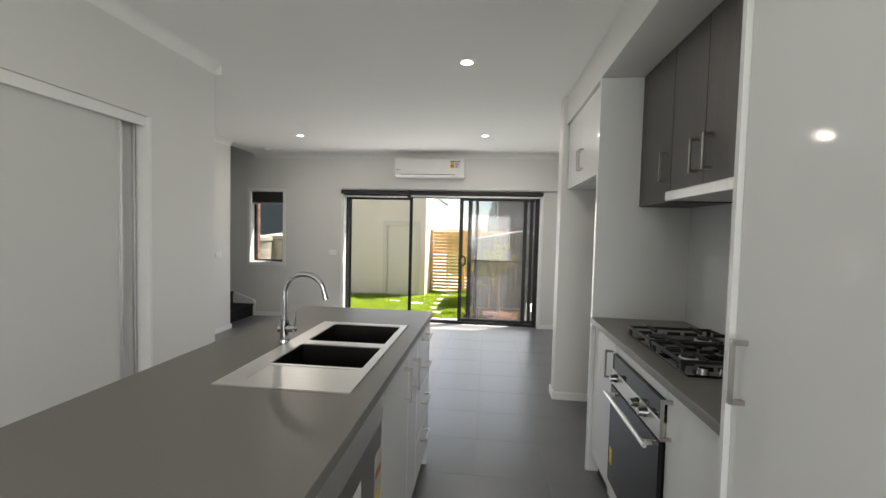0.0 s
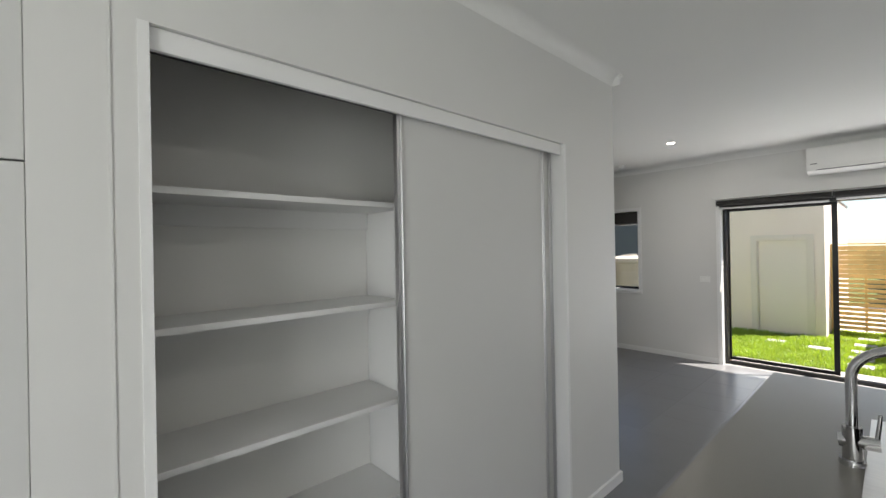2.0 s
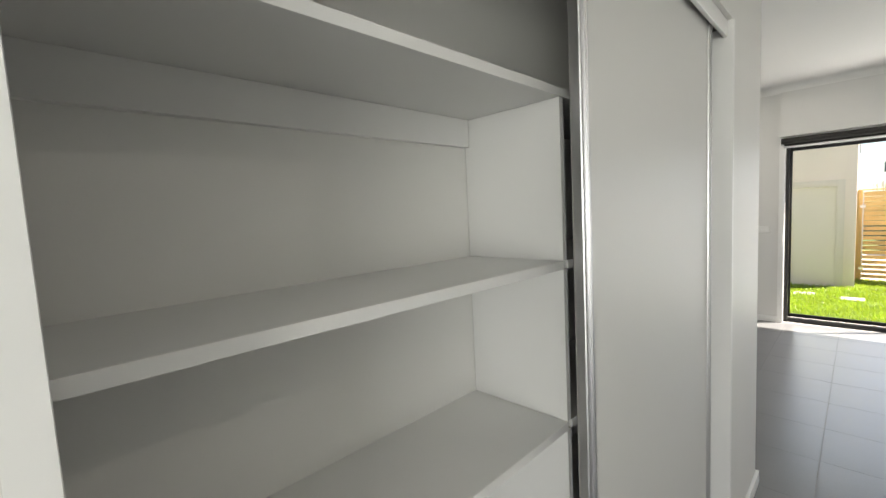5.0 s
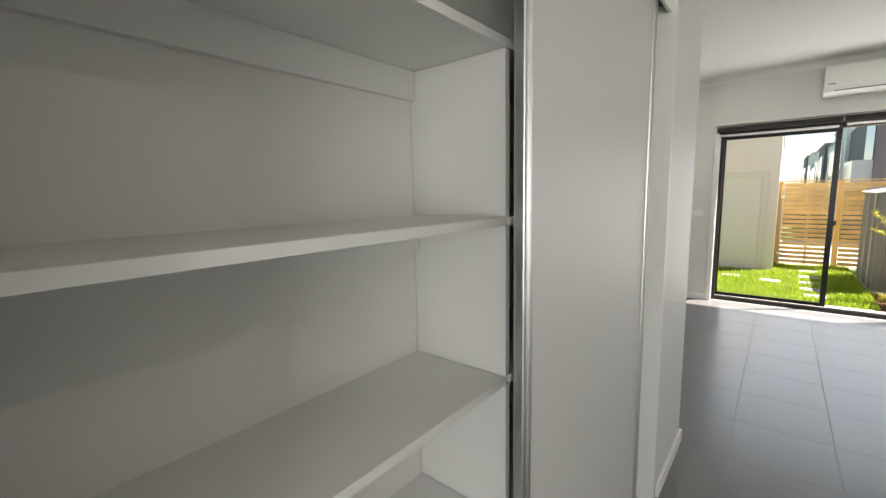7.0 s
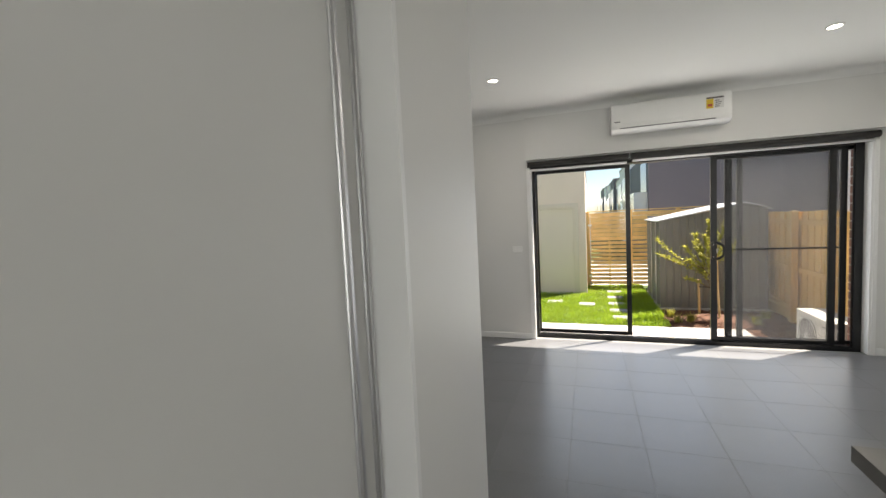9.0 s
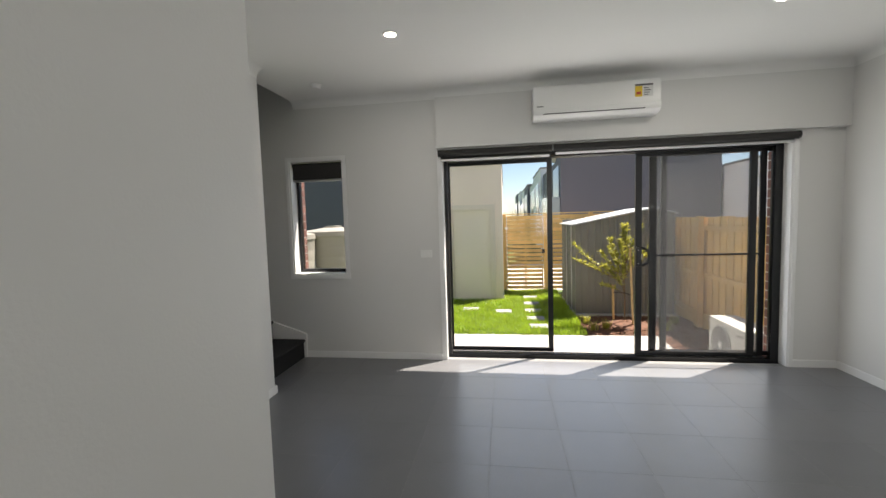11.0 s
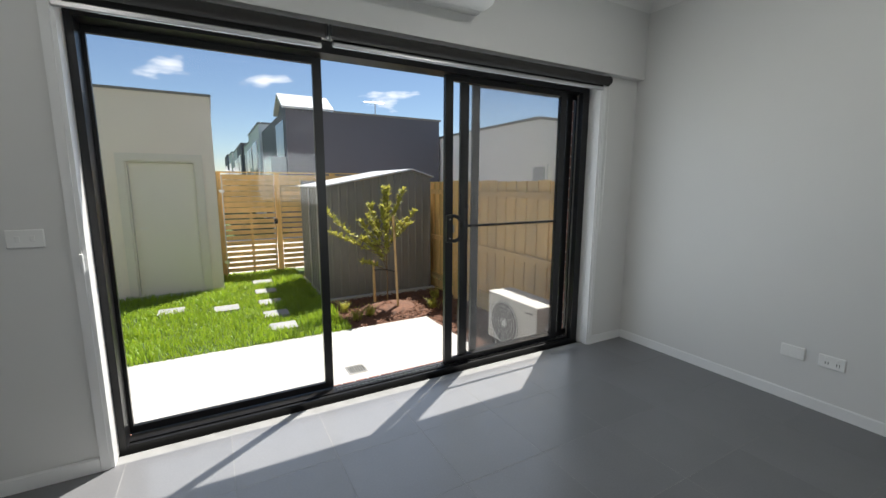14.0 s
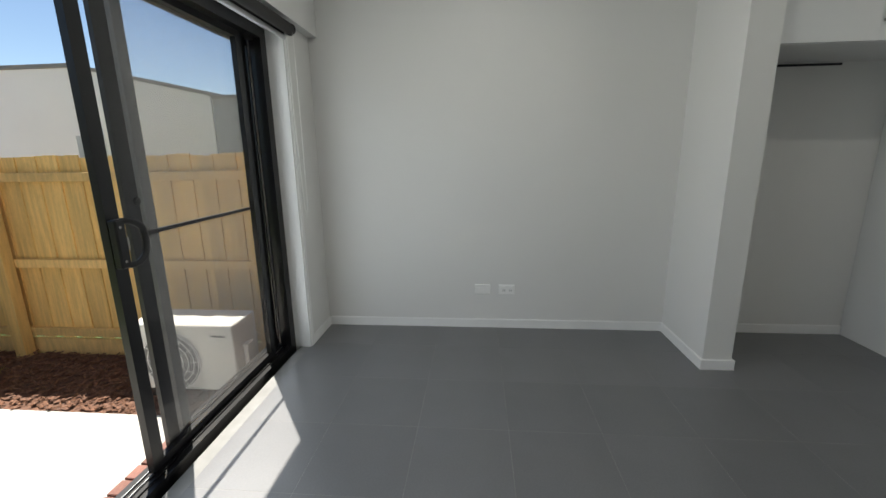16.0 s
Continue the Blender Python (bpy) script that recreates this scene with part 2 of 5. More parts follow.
def prism(bm, outline, axis, a, b):
    """An outline of (u, v) pairs drawn out along an axis from a to b."""
    def at(u, v, w):
        return {"x": (w, u, v), "y": (u, w, v), "z": (u, v, w)}[axis]
    lo = [bm.verts.new(at(u, v, a)) for u, v in outline]
    hi = [bm.verts.new(at(u, v, b)) for u, v in outline]
    n = len(outline)
    bm.faces.new(lo)
    bm.faces.new(hi[::-1])
    for i in range(n):
        bm.faces.new((lo[i], hi[i], hi[(i + 1) % n], lo[(i + 1) % n]))
    bmesh.ops.recalc_face_normals(bm, faces=bm.faces[:])
    return bm


def finish(name, bm, material, smooth=False):
    me = bpy.data.meshes.new(name)
    bm.normal_update()
    if smooth:
        for f in bm.faces:
            f.smooth = True
        for e in bm.edges:
            if len(e.link_faces) == 2 and e.calc_face_angle(0) > 0.6:
                e.smooth = False
    bm.to_mesh(me)
    bm.free()
    me.materials.append(material)
    return me


def thing(name, base, label, category, group=""):
    ob = new(name)
    ob.empty_display_size = 0.1
    ob.location = base
    return tagged(ob, label, category, group)


def root_of(ob):
    while ob.parent:
        ob = ob.parent
    return ob


def part(name, bm, material, parent, label="", smooth=False):
    """One mesh, given in world metres, under a thing (an Empty with no turn) or under a part of it."""
    bmesh.ops.translate(bm, verts=bm.verts[:], vec=-root_of(parent).location)
    ob = new(name, finish(name, bm, material, smooth))
    ob.parent = parent
    return tagged(ob, label)


def solid(name, bm, material, label="", category="", group="", kind="", smooth=False):
    ob = new(name, finish(name, bm, material, smooth))
    return tagged(ob, label, category, group, kind)


def structure(name, bm, material, label, category):
    return solid(name, bm, material, label, category, kind="structure")

# ---- structure ----
CZ = 2.585          # ceiling
XR = 3.15           # east wall
GZ = -0.40          # garden level
YW = 0.03           # inner face of the garden wall
floor = structure("floor", boxes((-1.72, XR + 0.1, -9.1, 0.1, -0.16, -0.0004)), GROUT, "dark grey tiled floor with thin grouted joints", "floor")
structure("ceiling", boxes((-1.74, XR + 0.1, -9.1, 0.13, CZ, CZ + 0.2), (-3.4, -1.74, -9.1, -0.885, CZ, CZ + 0.2)), CEIL, "white painted plasterboard ceiling", "ceiling")
PO0, PO1, POZ = -5.86, -4.0, 2.056   # pantry opening
structure("wall_pantry", boxes((-0.09, 0, -6.06, PO0, -0.1, CZ), (-0.09, 0, PO0, PO1, POZ, CZ), (-0.09, 0, PO1, -3.41, -0.1, CZ)), PAINT,
          "off-white painted plaster wall around the pantry opening", "wall")
structure("wall_kitchen_west", boxes((-0.09, 0, -9.1, -7.1, -0.1, CZ), (-0.09, 0, -7.1, -6.06, 2.06, CZ)), PAINT, "off-white painted plaster wall around the tall cupboard", "wall")
structure("wall_pantry_end", boxes((-1.56, -0.09, -3.51, -3.41, -0.1, CZ)), PAINT, "off-white painted return wall beyond the pantry", "wall")
structure("wall_stair_side", boxes((-1.66, -1.56, -3.51, -0.865, -0.1, CZ)), PAINT, "off-white painted wall beside the stairs", "wall")
structure("wall_stairwell", boxes((-3.5, -3.4, -1.0, 0.13, -0.1, 5.3), (-3.4, -1.66, -0.965, -0.865, -0.1, 5.3), (-3.5, -1.64, -1.0, 0.13, 5.3, 5.4), (-1.74, -1.64, -0.865, YW, CZ + 0.2, 5.3)),
          PAINT, "painted stairwell walls rising to the upper floor", "wall")
structure("wall_east", boxes((XR, XR + 0.12, -9.1, 0.338, -0.4, 5.3)), PAINT, "off-white painted plaster wall of the living room", "wall")
structure("wall_south", boxes((-1.3, 1.27, -9.2, -9.1, -0.1, CZ), (3.03, XR, -9.2, -9.1, -0.1, CZ), (1.27, 3.03, -9.2, -9.1, -0.1, 0.32), (1.27, 3.03, -9.2, -9.1, 2.08, CZ)), PAINT, "off-white painted wall behind the kitchen", "wall")
structure("wall_hall", boxes((-1.3, -1.2, -9.1, -6.1, -0.1, CZ), (-1.2, -0.52, -6.2, -6.1, -0.1, CZ)), PAINT, "painted hallway wall beyond the pantry", "wall")
DX0, DX1, DZ = -0.272, 2.768, 2.025   # sliding door opening
WX0, WX1, WZ0, WZ1 = -1.82, -1.245, 0.852, 2.01   # side window opening
structure("wall_north", boxes((-3.4, WX0, YW, 0.14, -0.1, 5.3), (WX0, WX1, YW, 0.14, -0.1, WZ0), (WX0, WX1, YW, 0.14, WZ1, 5.3), (WX1, DX0, YW, 0.14, -0.1, 5.3),
                              (DX0, DX1, YW, 0.14, DZ, 5.3), (DX1, XR, YW, 0.14, -0.1, 5.3)), PAINT, "grey-white painted garden wall with window and door openings", "wall")
structure("bulkhead_door", boxes((-0.30, XR, -0.03, YW, 2.05, CZ)), PAINT, "shallow painted bulkhead above the sliding door", "bulkhead")
structure("bulkhead_kitchen", boxes((2.62, XR, -9.1, -2.62, 2.35, CZ)), PAINT, "painted bulkhead above the kitchen cupboards", "bulkhead")
structure("wall_nib", boxes((2.592, XR, -2.62, -2.455, -0.1, CZ)), PAINT, "short painted nib wall beside the fridge space", "wall")
for name, row in (("wall_closet_back", (-0.52, -0.43, -6.1, -3.51, -0.1, 2.45)), ("wall_closet_south", (-0.43, -0.09, -6.1, -6.0, -0.1, 2.45)), ("wall_closet_north", (-0.43, -0.09, -3.62, -3.511, -0.1, 2.45)),
                  ("ceiling_closet", (-0.52, -0.09, -6.1, -3.511, 2.45, 2.5))):
    structure(name, boxes(row), PAINT, "painted plaster inside the pantry cupboard", "ceiling" if "ceiling" in name else "wall")
# outer brick leaf, with the openings left a little smaller
BX0, BX1 = -0.245, 2.748
wall_brick = structure("wall_brick", boxes((-4.2, WX0, 0.235, 0.338, GZ - 0.3, 5.3), (WX0, WX1, 0.235, 0.338, GZ - 0.3, WZ0), (WX0, WX1, 0.235, 0.338, 2.13, 5.3), (WX1, BX0, 0.235, 0.338, GZ - 0.3, 5.3),
                       (BX0, BX1, 0.235, 0.338, 2.12, 5.3), (BX1, XR + 0.12, 0.235, 0.338, GZ - 0.3, 5.3), (BX0, BX1, 0.235, 0.338, GZ - 0.3, -0.09)), MORTAR, "red face brick outer wall with pale mortar", "wall")
structure("cavity_closer", boxes((BX1 + 0.0, DX1 + 0.02, 0.1405, 0.2345, -0.1, 2.12), (DX0 - 0.02, BX0, 0.1405, 0.2345, -0.1, 2.12), (BX0, BX1, 0.1405, 0.2345, 2.001, 2.12), (BX0, BX1, 0.1405, 0.2345, -0.16, -0.001), (WX0 - 0.02, WX0 + 0.0, 0.1405, 0.2345, WZ0, WZ1), (WX1, WX1 + 0.02, 0.1405, 0.2345, WZ0, WZ1), (WX0, WX1, 0.1605, 0.2345, WZ1, 2.13), (WX0, WX1, 0.1605, 0.2345, WZ0 - 0.1, WZ0)), BLACKAL, "dark flashing closing the wall cavity", "flashing")
ground = structure("ground", boxes((-60, 90, 0.338, 160, GZ - 0.5, GZ - 0.03), (-60, 90, -60, 0.338, GZ - 0.5, GZ - 0.1)), SOIL, "dark soil under lawn and garden", "ground")


def skirting(rows, name="baseboard"):
    for x0, x1, y0, y1 in rows:
        bm = boxes((x0, x1, y0, y1, 0.0, 0.067))
        top = [e for e in bm.edges if all(v.co.z > 0.066 for v in e.verts)]
        bmesh.ops.bevel(bm, geom=top, offset=0.005, segments=2, affect="EDGES")
        structure(name, bm, TRIM, "white enamel skirting board along the wall", "skirting board")


T = 0.014
skirting([(-1.72, DX0 - 0.03, YW - T, YW - 0.0005), (DX1 + 0.03, XR - T, YW - T, YW - 0.0005), (XR - T, XR - 0.0005, -2.455, YW - T), (2.592, XR - T, -2.4545, -2.455 + T),
          (2.592 - T, 2.5915, -2.62 - T, -2.455 + T), (2.592, XR - T, -2.62 - T, -2.6205), (XR - T, XR - 0.0005, -3.66, -2.62 - T),
          (-1.5595, -1.56 + T, -3.41 + T, -0.865), (-1.66, -1.56 + T, -0.8645, -0.865 + T), (-1.56 + T, 0, -3.4095, -3.41 + T), (0.0005, T, PO1 + 0.06, -3.41 + T), (0.0005, T, -6.06, PO0 - 0.06)])


def cornice(axis, a, b, at, side):
    """Cove moulding under the ceiling. at: the wall face; side: +1 where the room lies on the larger side."""
    s, pts = 0.07, [(0.0, CZ)]
    for k in range(11):
        u = k / 10 * math.pi / 2
        pts.append((s - (s - 0.001) * math.sin(u), CZ - 0.001 - (s - 0.002) * (1 - math.cos(u))))
    pts.append((0.0, CZ - s))
    outline = [(at + side * p, z) for p, z in pts]
    bm = bmesh.new()
    if axis == "x":
        prism(bm, outline, "x", a, b)
    else:
        prism(bm, outline, "y", a, b)
    solid("cornice", bm, CEIL, "white cove cornice under the ceiling", "cornice", kind="structure", smooth=True)


cornice("x", -1.74, -0.30, YW - 0.0005, -1)
cornice("x", -0.36, XR, -0.0305, -1)
cornice("y", -2.455, -0.03, XR - 0.0005, -1)
cornice("y", -3.41, -0.865, -1.5595, 1)
cornice("y", -9.0, -3.41, 0.0005, 1)
cornice("x", -1.56, 0.05, -3.4095, 1)

# downlights and their lamps
def downlight(x, y, watts):
    d = thing("downlight", (x, y, CZ), "small round recessed ceiling downlight, switched on", "downlight", "downlights in the ceiling")
    bm = bmesh.new()
    pts = [(0.036, 0.0), (0.05, 0.0), (0.05, -0.004), (0.046, -0.008), (0.036, -0.007)]
    rings = [[bm.verts.new((x + r * math.cos(k * math.tau / 28), y + r * math.sin(k * math.tau / 28), CZ + z - 0.0005)) for k in range(28)] for r, z in pts]
    for i in range(5):
        for k in range(28):
            bm.faces.new((rings[i][k], rings[i][(k + 1) % 28], rings[(i + 1) % 5][(k + 1) % 28], rings[(i + 1) % 5][k]))
    bmesh.ops.recalc_face_normals(bm, faces=bm.faces[:])
    part("trim_ring", bm, PLASTIC, d, smooth=True)
    bm = bmesh.new()
    rod(bm, (x, y, CZ - 0.0055), (x, y, CZ - 0.001), 0.036, seg=28)
    part("lens", bm, LAMPGLOW, d, "glowing frosted lens")
    lamp = new("downlight_lamp", bpy.data.lights.new("downlight_lamp", "AREA"))
    lamp.data.shape, lamp.data.size, lamp.data.energy, lamp.data.color = "DISK", 0.07, watts, (1.0, 0.97, 0.93)
    lamp.location = (x, y, CZ - 0.0075)


# the last one, at y -7.6, is unseen and added for kitchen light
for px, py, watts in ((-0.38, -1.24, 1.8), (1.92, -1.22, 2.4), (1.81, -3.38, 1.3), (1.81, -5.6, 0.7), (1.3, -7.6, 1.2)):
    downlight(px, py, watts)

smoke = thing("smoke_alarm", (-1.28, -0.42, CZ), "round white smoke alarm on the ceiling", "smoke alarm")
bm = bmesh.new()
rod(bm, (-1.28, -0.42, CZ - 0.012), (-1.28, -0.42, CZ - 0.0005), 0.055, seg=28)
part("base", bm, PLASTIC, smoke, smooth=True)
bm = bmesh.new()
rod(bm, (-1.28, -0.42, CZ - 0.034), (-1.28, -0.42, CZ - 0.0125), 0.036, 0.05, seg=28)
part("cover", bm, PLASTIC, smoke, smooth=True)

# ---- kitchen ----
def handle(parent, x, y, z, out, along="z", length=0.145):
    """Square steel bow handle; (x, y, z): its middle on the door's face; out: -1 or +1 along x."""
    h, w, d = length / 2, 0.006, 0.032
    bm = bmesh.new()
    xo = x + out * d
    if along == "z":
        box(bm, xo - 0.005, xo + 0.005, y - w, y + w, z - h, z + h, bev=0.0015)
        for s in (-1, 1):
            box(bm, min(x, xo), max(x, xo), y - w, y + w, z + s * (h - 0.006) - 0.006, z + s * (h - 0.006) + 0.006)
    else:
        box(bm, xo - 0.005, xo + 0.005, y - h, y + h, z - w, z + w, bev=0.0015)
        for s in (-1, 1):
            box(bm, min(x, xo), max(x, xo), y + s * (h - 0.006) - 0.006, y + s * (h - 0.006) + 0.006, z - w, z + w)
    return part("handle", bm, HANDLE, parent, "brushed steel bow handle")


def cabinet(name, label, x0, x1, y0, y1, z0, z1, face, fronts, material=WHITE, group=""):
    """A cabinet unit whose front looks along x (face -1: towards smaller x). fronts: (y0, y1, z0, z1, handle or None)."""
    c = thing(name, ((x0 + x1) / 2, (y0 + y1) / 2, z0), label, "cabinet", group)
    t = 0.018
    fx = x0 if face < 0 else x1
    body = boxes((x0 + t, x1, y0, y1, z0, z1)) if face < 0 else boxes((x0, x1 - t, y0, y1, z0, z1))
    part("body", body, CARCASS if material is WHITE else material, c)
    for a, b, lo, hi, hd in fronts:
        nm = "drawer_front" if hd and hd[3] == "y" else "door"
        bm = boxes((fx, fx + t - 0.001, a + 0.0015, b - 0.0015, lo + 0.0015, hi - 0.0015), bev=0.0012) if face < 0 else boxes((fx - t + 0.001, fx, a + 0.0015, b - 0.0015, lo + 0.0015, hi - 0.0015), bev=0.0012)
        d = part(nm, bm, material, c)
        if hd:
            handle(d, fx, hd[0], hd[1], face, hd[3], hd[2])
    return c


BT = 0.94   # benchtop height
# island
isl = thing("island_benchtop", (1.24, -4.7, 0.9), "long grey stone-look island benchtop with a cut-out for the sink", "benchtop")
bm = bmesh.new()
for r in ((0.845, 1.17, -5.72, -3.75), (1.572, 1.665, -5.72, -3.75), (1.17, 1.572, -5.72, -4.852), (1.17, 1.572, -4.188, -3.75)):
    box(bm, *r, BT - 0.033, BT)
bmesh.ops.remove_doubles(bm, verts=bm.verts[:], dist=0.0005)
part("slab", bm, STONE, isl)
cabinet("drawer_unit", "white four-drawer unit at the end of the island", 0.98, 1.65, -4.20, -3.785, 0.12, 0.905, 1,
        [(-4.20, -3.785, 0.755, 0.905, (-3.99, 0.845, 0.14, "y")), (-4.20, -3.785, 0.575, 0.755, (-3.99, 0.69, 0.14, "y")), (-4.20, -3.785, 0.345, 0.575, (-3.99, 0.50, 0.14, "y")), (-4.20, -3.785, 0.12, 0.345, (-3.99, 0.29, 0.14, "y"))])
cabinet("sink_cabinet", "white two-door cupboard under the sink", 0.98, 1.65, -4.905, -4.203, 0.12, 0.72, 1,
        [(-4.905, -4.435, 0.12, 0.905, (-4.535, 0.775, 0.145, "z")), (-4.435, -4.203, 0.12, 0.905, (-4.335, 0.755, 0.145, "z"))])
dw = thing("dishwasher", (1.3, -5.17, 0.1), "steel-grey built-in dishwasher with stickers on its door", "dishwasher")
part("body", boxes((0.98, 1.63, -5.46, -4.91, 0.10, 0.90)), CARCASS, dw)
dwd = part("door", boxes((1.631, 1.652, -5.458, -4.913, 0.12, 0.80), bev=0.003), mat("dishwasher_steel", (0.34, 0.33, 0.32), 0.35, 1.0, var=0.05, scale=9, stretch=(1, 1, 12)), dw)
part("control_strip", boxes((1.631, 1.655, -5.458, -4.913, 0.803, 0.895), bev=0.003), STEEL, dw)
stk = mat("faded_sticker", (0.52, 0.46, 0.40), 0.5, var=0.05)
part("energy_sticker", boxes((1.6525, 1.6532, -5.0, -4.92, 0.52, 0.72)), stk, dwd, "pale energy sticker with coloured bars")
part("sticker_bar", boxes((1.6533, 1.6538, -4.99, -4.93, 0.64, 0.665)), mat("sticker_red", (0.42, 0.16, 0.10), 0.5), dwd)
part("sticker_bar", boxes((1.6533, 1.6538, -4.99, -4.93, 0.56, 0.585)), YELLOW, dwd)
part("paper_sticker", boxes((1.6525, 1.6532, -5.24, -5.14, 0.68, 0.73)), PAPER, dwd, "white paper sticker")
cabinet("filler_unit", "plain white filler panel beside the dishwasher", 0.98, 1.65, -5.69, -5.463, 0.12, 0.905, 1, [(-5.69, -5.463, 0.12, 0.905, None)])
structure("island_back_panel", boxes((0.955, 0.978, -5.69, -3.765, 0.0, 0.906), (0.98, 1.65, -3.783, -3.765, 0.0, 0.906)), WHITE, "white gloss panels closing the island", "panel")
structure("island_kickboard", boxes((1.595, 1.61, -5.69, -3.785, 0.0, 0.118)), BLACKAL, "dark recessed kickboard under the island", "kickboard")

# sink: a steel top with drainer and two square bowls
sink = thing("kitchen_sink", (1.37, -4.61, BT), "steel double-bowl sink with a drainer, let into the island benchtop", "sink")
SX0, SX1, SY0, SY1 = 1.148, 1.590, -5.062, -4.165
bowls = ((1.222, 1.560, -4.842, -4.585), (1.222, 1.560, -4.528, -4.205))
bm = bmesh.new()
z0, z1 = BT + 0.0005, BT + 0.005
for r in ((SX0, 1.222, SY0, SY1), (1.560, SX1, SY0, SY1), (1.222, 1.560, SY0, -5.0), (1.222, 1.560, -4.86, -4.842), (1.222, 1.560, -4.585, -4.528), (1.222, 1.560, -4.205, SY1)):
    box(bm, *r, z0, z1)
box(bm, 1.222, 1.560, -5.0, -4.86, z0, z1 - 0.003)
part("rim", bm, STEEL, sink)
# near-black steel: the shade inside the bowls is put into the colour
SINKIN = mat("shaded_bowl_steel", (0.06, 0.055, 0.05), 0.35, 0.9, var=0.08, scale=9)
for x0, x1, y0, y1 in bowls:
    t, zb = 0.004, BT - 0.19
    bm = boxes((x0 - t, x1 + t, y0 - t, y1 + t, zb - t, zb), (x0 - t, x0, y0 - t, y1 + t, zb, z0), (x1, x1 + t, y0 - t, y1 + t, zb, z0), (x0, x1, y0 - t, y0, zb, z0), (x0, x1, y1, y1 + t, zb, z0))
    b = part("bowl", bm, SINKIN, sink, "deep steel bowl with its inner shade put into the colour")
    bm = bmesh.new()
    rod(bm, ((x0 + x1) / 2, (y0 + y1) / 2, zb), ((x0 + x1) / 2, (y0 + y1) / 2, zb + 0.004), 0.042, seg=24)
    part("drain", bm, STEEL, b, smooth=True)
tap = thing("mixer_tap", (1.125, -4.555, BT), "chrome gooseneck mixer tap with a side lever", "tap")
bm = bmesh.new()
rod(bm, (1.125, -4.555, BT), (1.125, -4.555, BT + 0.012), 0.027, 0.025, seg=24)
rod(bm, (1.125, -4.555, BT + 0.012), (1.125, -4.555, BT + 0.095), 0.0195, seg=24)
part("base", bm, CHROME, tap, smooth=True)
arc = [(1.125, -4.555, BT + 0.09), (1.125, -4.555, BT + 0.16), (1.125, -4.555, BT + 0.215)]
for k in range(1, 15):
    a = math.pi - k / 14 * math.pi * 0.92
    arc.append((1.125 + 0.088 + 0.088 * math.cos(a), -4.555, BT + 0.215 + 0.08 * math.sin(a)))
e = arc[-1]
arc.append((e[0] + 0.008, e[1], e[2] - 0.03))
bm = bmesh.new()
tube(bm, arc, 0.0115, 18)
part("spout", bm, CHROME, tap, smooth=True)
bm = bmesh.new()
rod(bm, arc[-1], (e[0] + 0.0125, e[1], e[2] - 0.045), 0.0135, seg=18)
part("aerator", bm, CHROME, tap, smooth=True)
bm = bmesh.new()
rod(bm, (1.10, -4.555, BT + 0.055), (1.175, -4.555, BT + 0.062), 0.0165, seg=20)
rod(bm, (1.168, -4.555, BT + 0.066), (1.175, -4.555, BT + 0.135), 0.005, 0.004, seg=12)
part("lever", bm, CHROME, tap, smooth=True)

# cooking side
cnt = thing("cooking_benchtop", (2.87, -4.4, 0.9), "grey stone-look benchtop beside the cooktop", "benchtop")
part("slab", boxes((2.61, XR - 0.001, -5.098, -3.702, BT - 0.033, BT), bev=0.002), STONE, cnt)
cabinet("base_cabinet", "narrow white base cupboard beside the oven", 2.64, XR - 0.001, -4.098, -3.702, 0.12, 0.905, -1, [(-4.098, -3.702, 0.12, 0.905, (-4.05, 0.77, 0.145, "z"))], group="base cupboards")
cabinet("base_cabinet", "white base cupboard between oven and tall cupboard", 2.64, XR - 0.001, -5.098, -4.705, 0.12, 0.905, -1, [(-5.098, -4.705, 0.12, 0.905, (-4.745, 0.79, 0.145, "z"))], group="base cupboards")
structure("kitchen_kickboard", boxes((2.69, 2.705, -5.1, -3.7, 0.0, 0.118)), BLACKAL, "dark recessed kickboard under the cupboards", "kickboard")
oven = thing("oven", (2.85, -4.40, 0.12), "black glass built-in oven with a steel control strip", "oven")
part("body", boxes((2.65, 3.1, -4.698, -4.104, 0.12, 0.90)), BLACK, oven)
part("control_panel", boxes((2.628, 2.65, -4.696, -4.106, 0.765, 0.842), bev=0.002), OVENGL, oven)
part("steel_strip", boxes((2.626, 2.65, -4.696, -4.106, 0.69, 0.762), bev=0.002), STEEL, oven)
ovd = part("door", boxes((2.622, 2.65, -4.696, -4.106, 0.20, 0.687), bev=0.003), OVENGL, oven, "black glass oven door")
part("lower_strip", boxes((2.626, 2.65, -4.696, -4.106, 0.122, 0.197), bev=0.002), WHITE, oven)
part("filler_rail", boxes((2.642, 2.65, -4.698, -4.104, 0.845, 0.905)), WHITE, oven)
part("energy_label", boxes((2.6212, 2.6218, -4.17, -4.13, 0.30, 0.38)), YELLOW, ovd, "small yellow and white label")
bm = bmesh.new()
rod(bm, (2.585, -4.66, 0.655), (2.585, -4.14, 0.655), 0.0095, seg=14)
for yy in (-4.63, -4.17):
    box(bm, 2.585, 2.623, yy - 0.008, yy + 0.008, 0.648, 0.662)
part("handle", bm, STEEL, ovd, "brushed steel bar handle", smooth=True)
for yy in (-4.19, -4.47, -4.56):
    bm = bmesh.new()
    rod(bm, (2.626, yy, 0.742), (2.608, yy, 0.742), 0.021, 0.019, seg=20)
    rod(bm, (2.608, yy, 0.742), (2.592, yy, 0.742), 0.017, 0.0155, seg=20)
    part("knob", bm, CHROME, oven, "chrome and black knob", smooth=True)

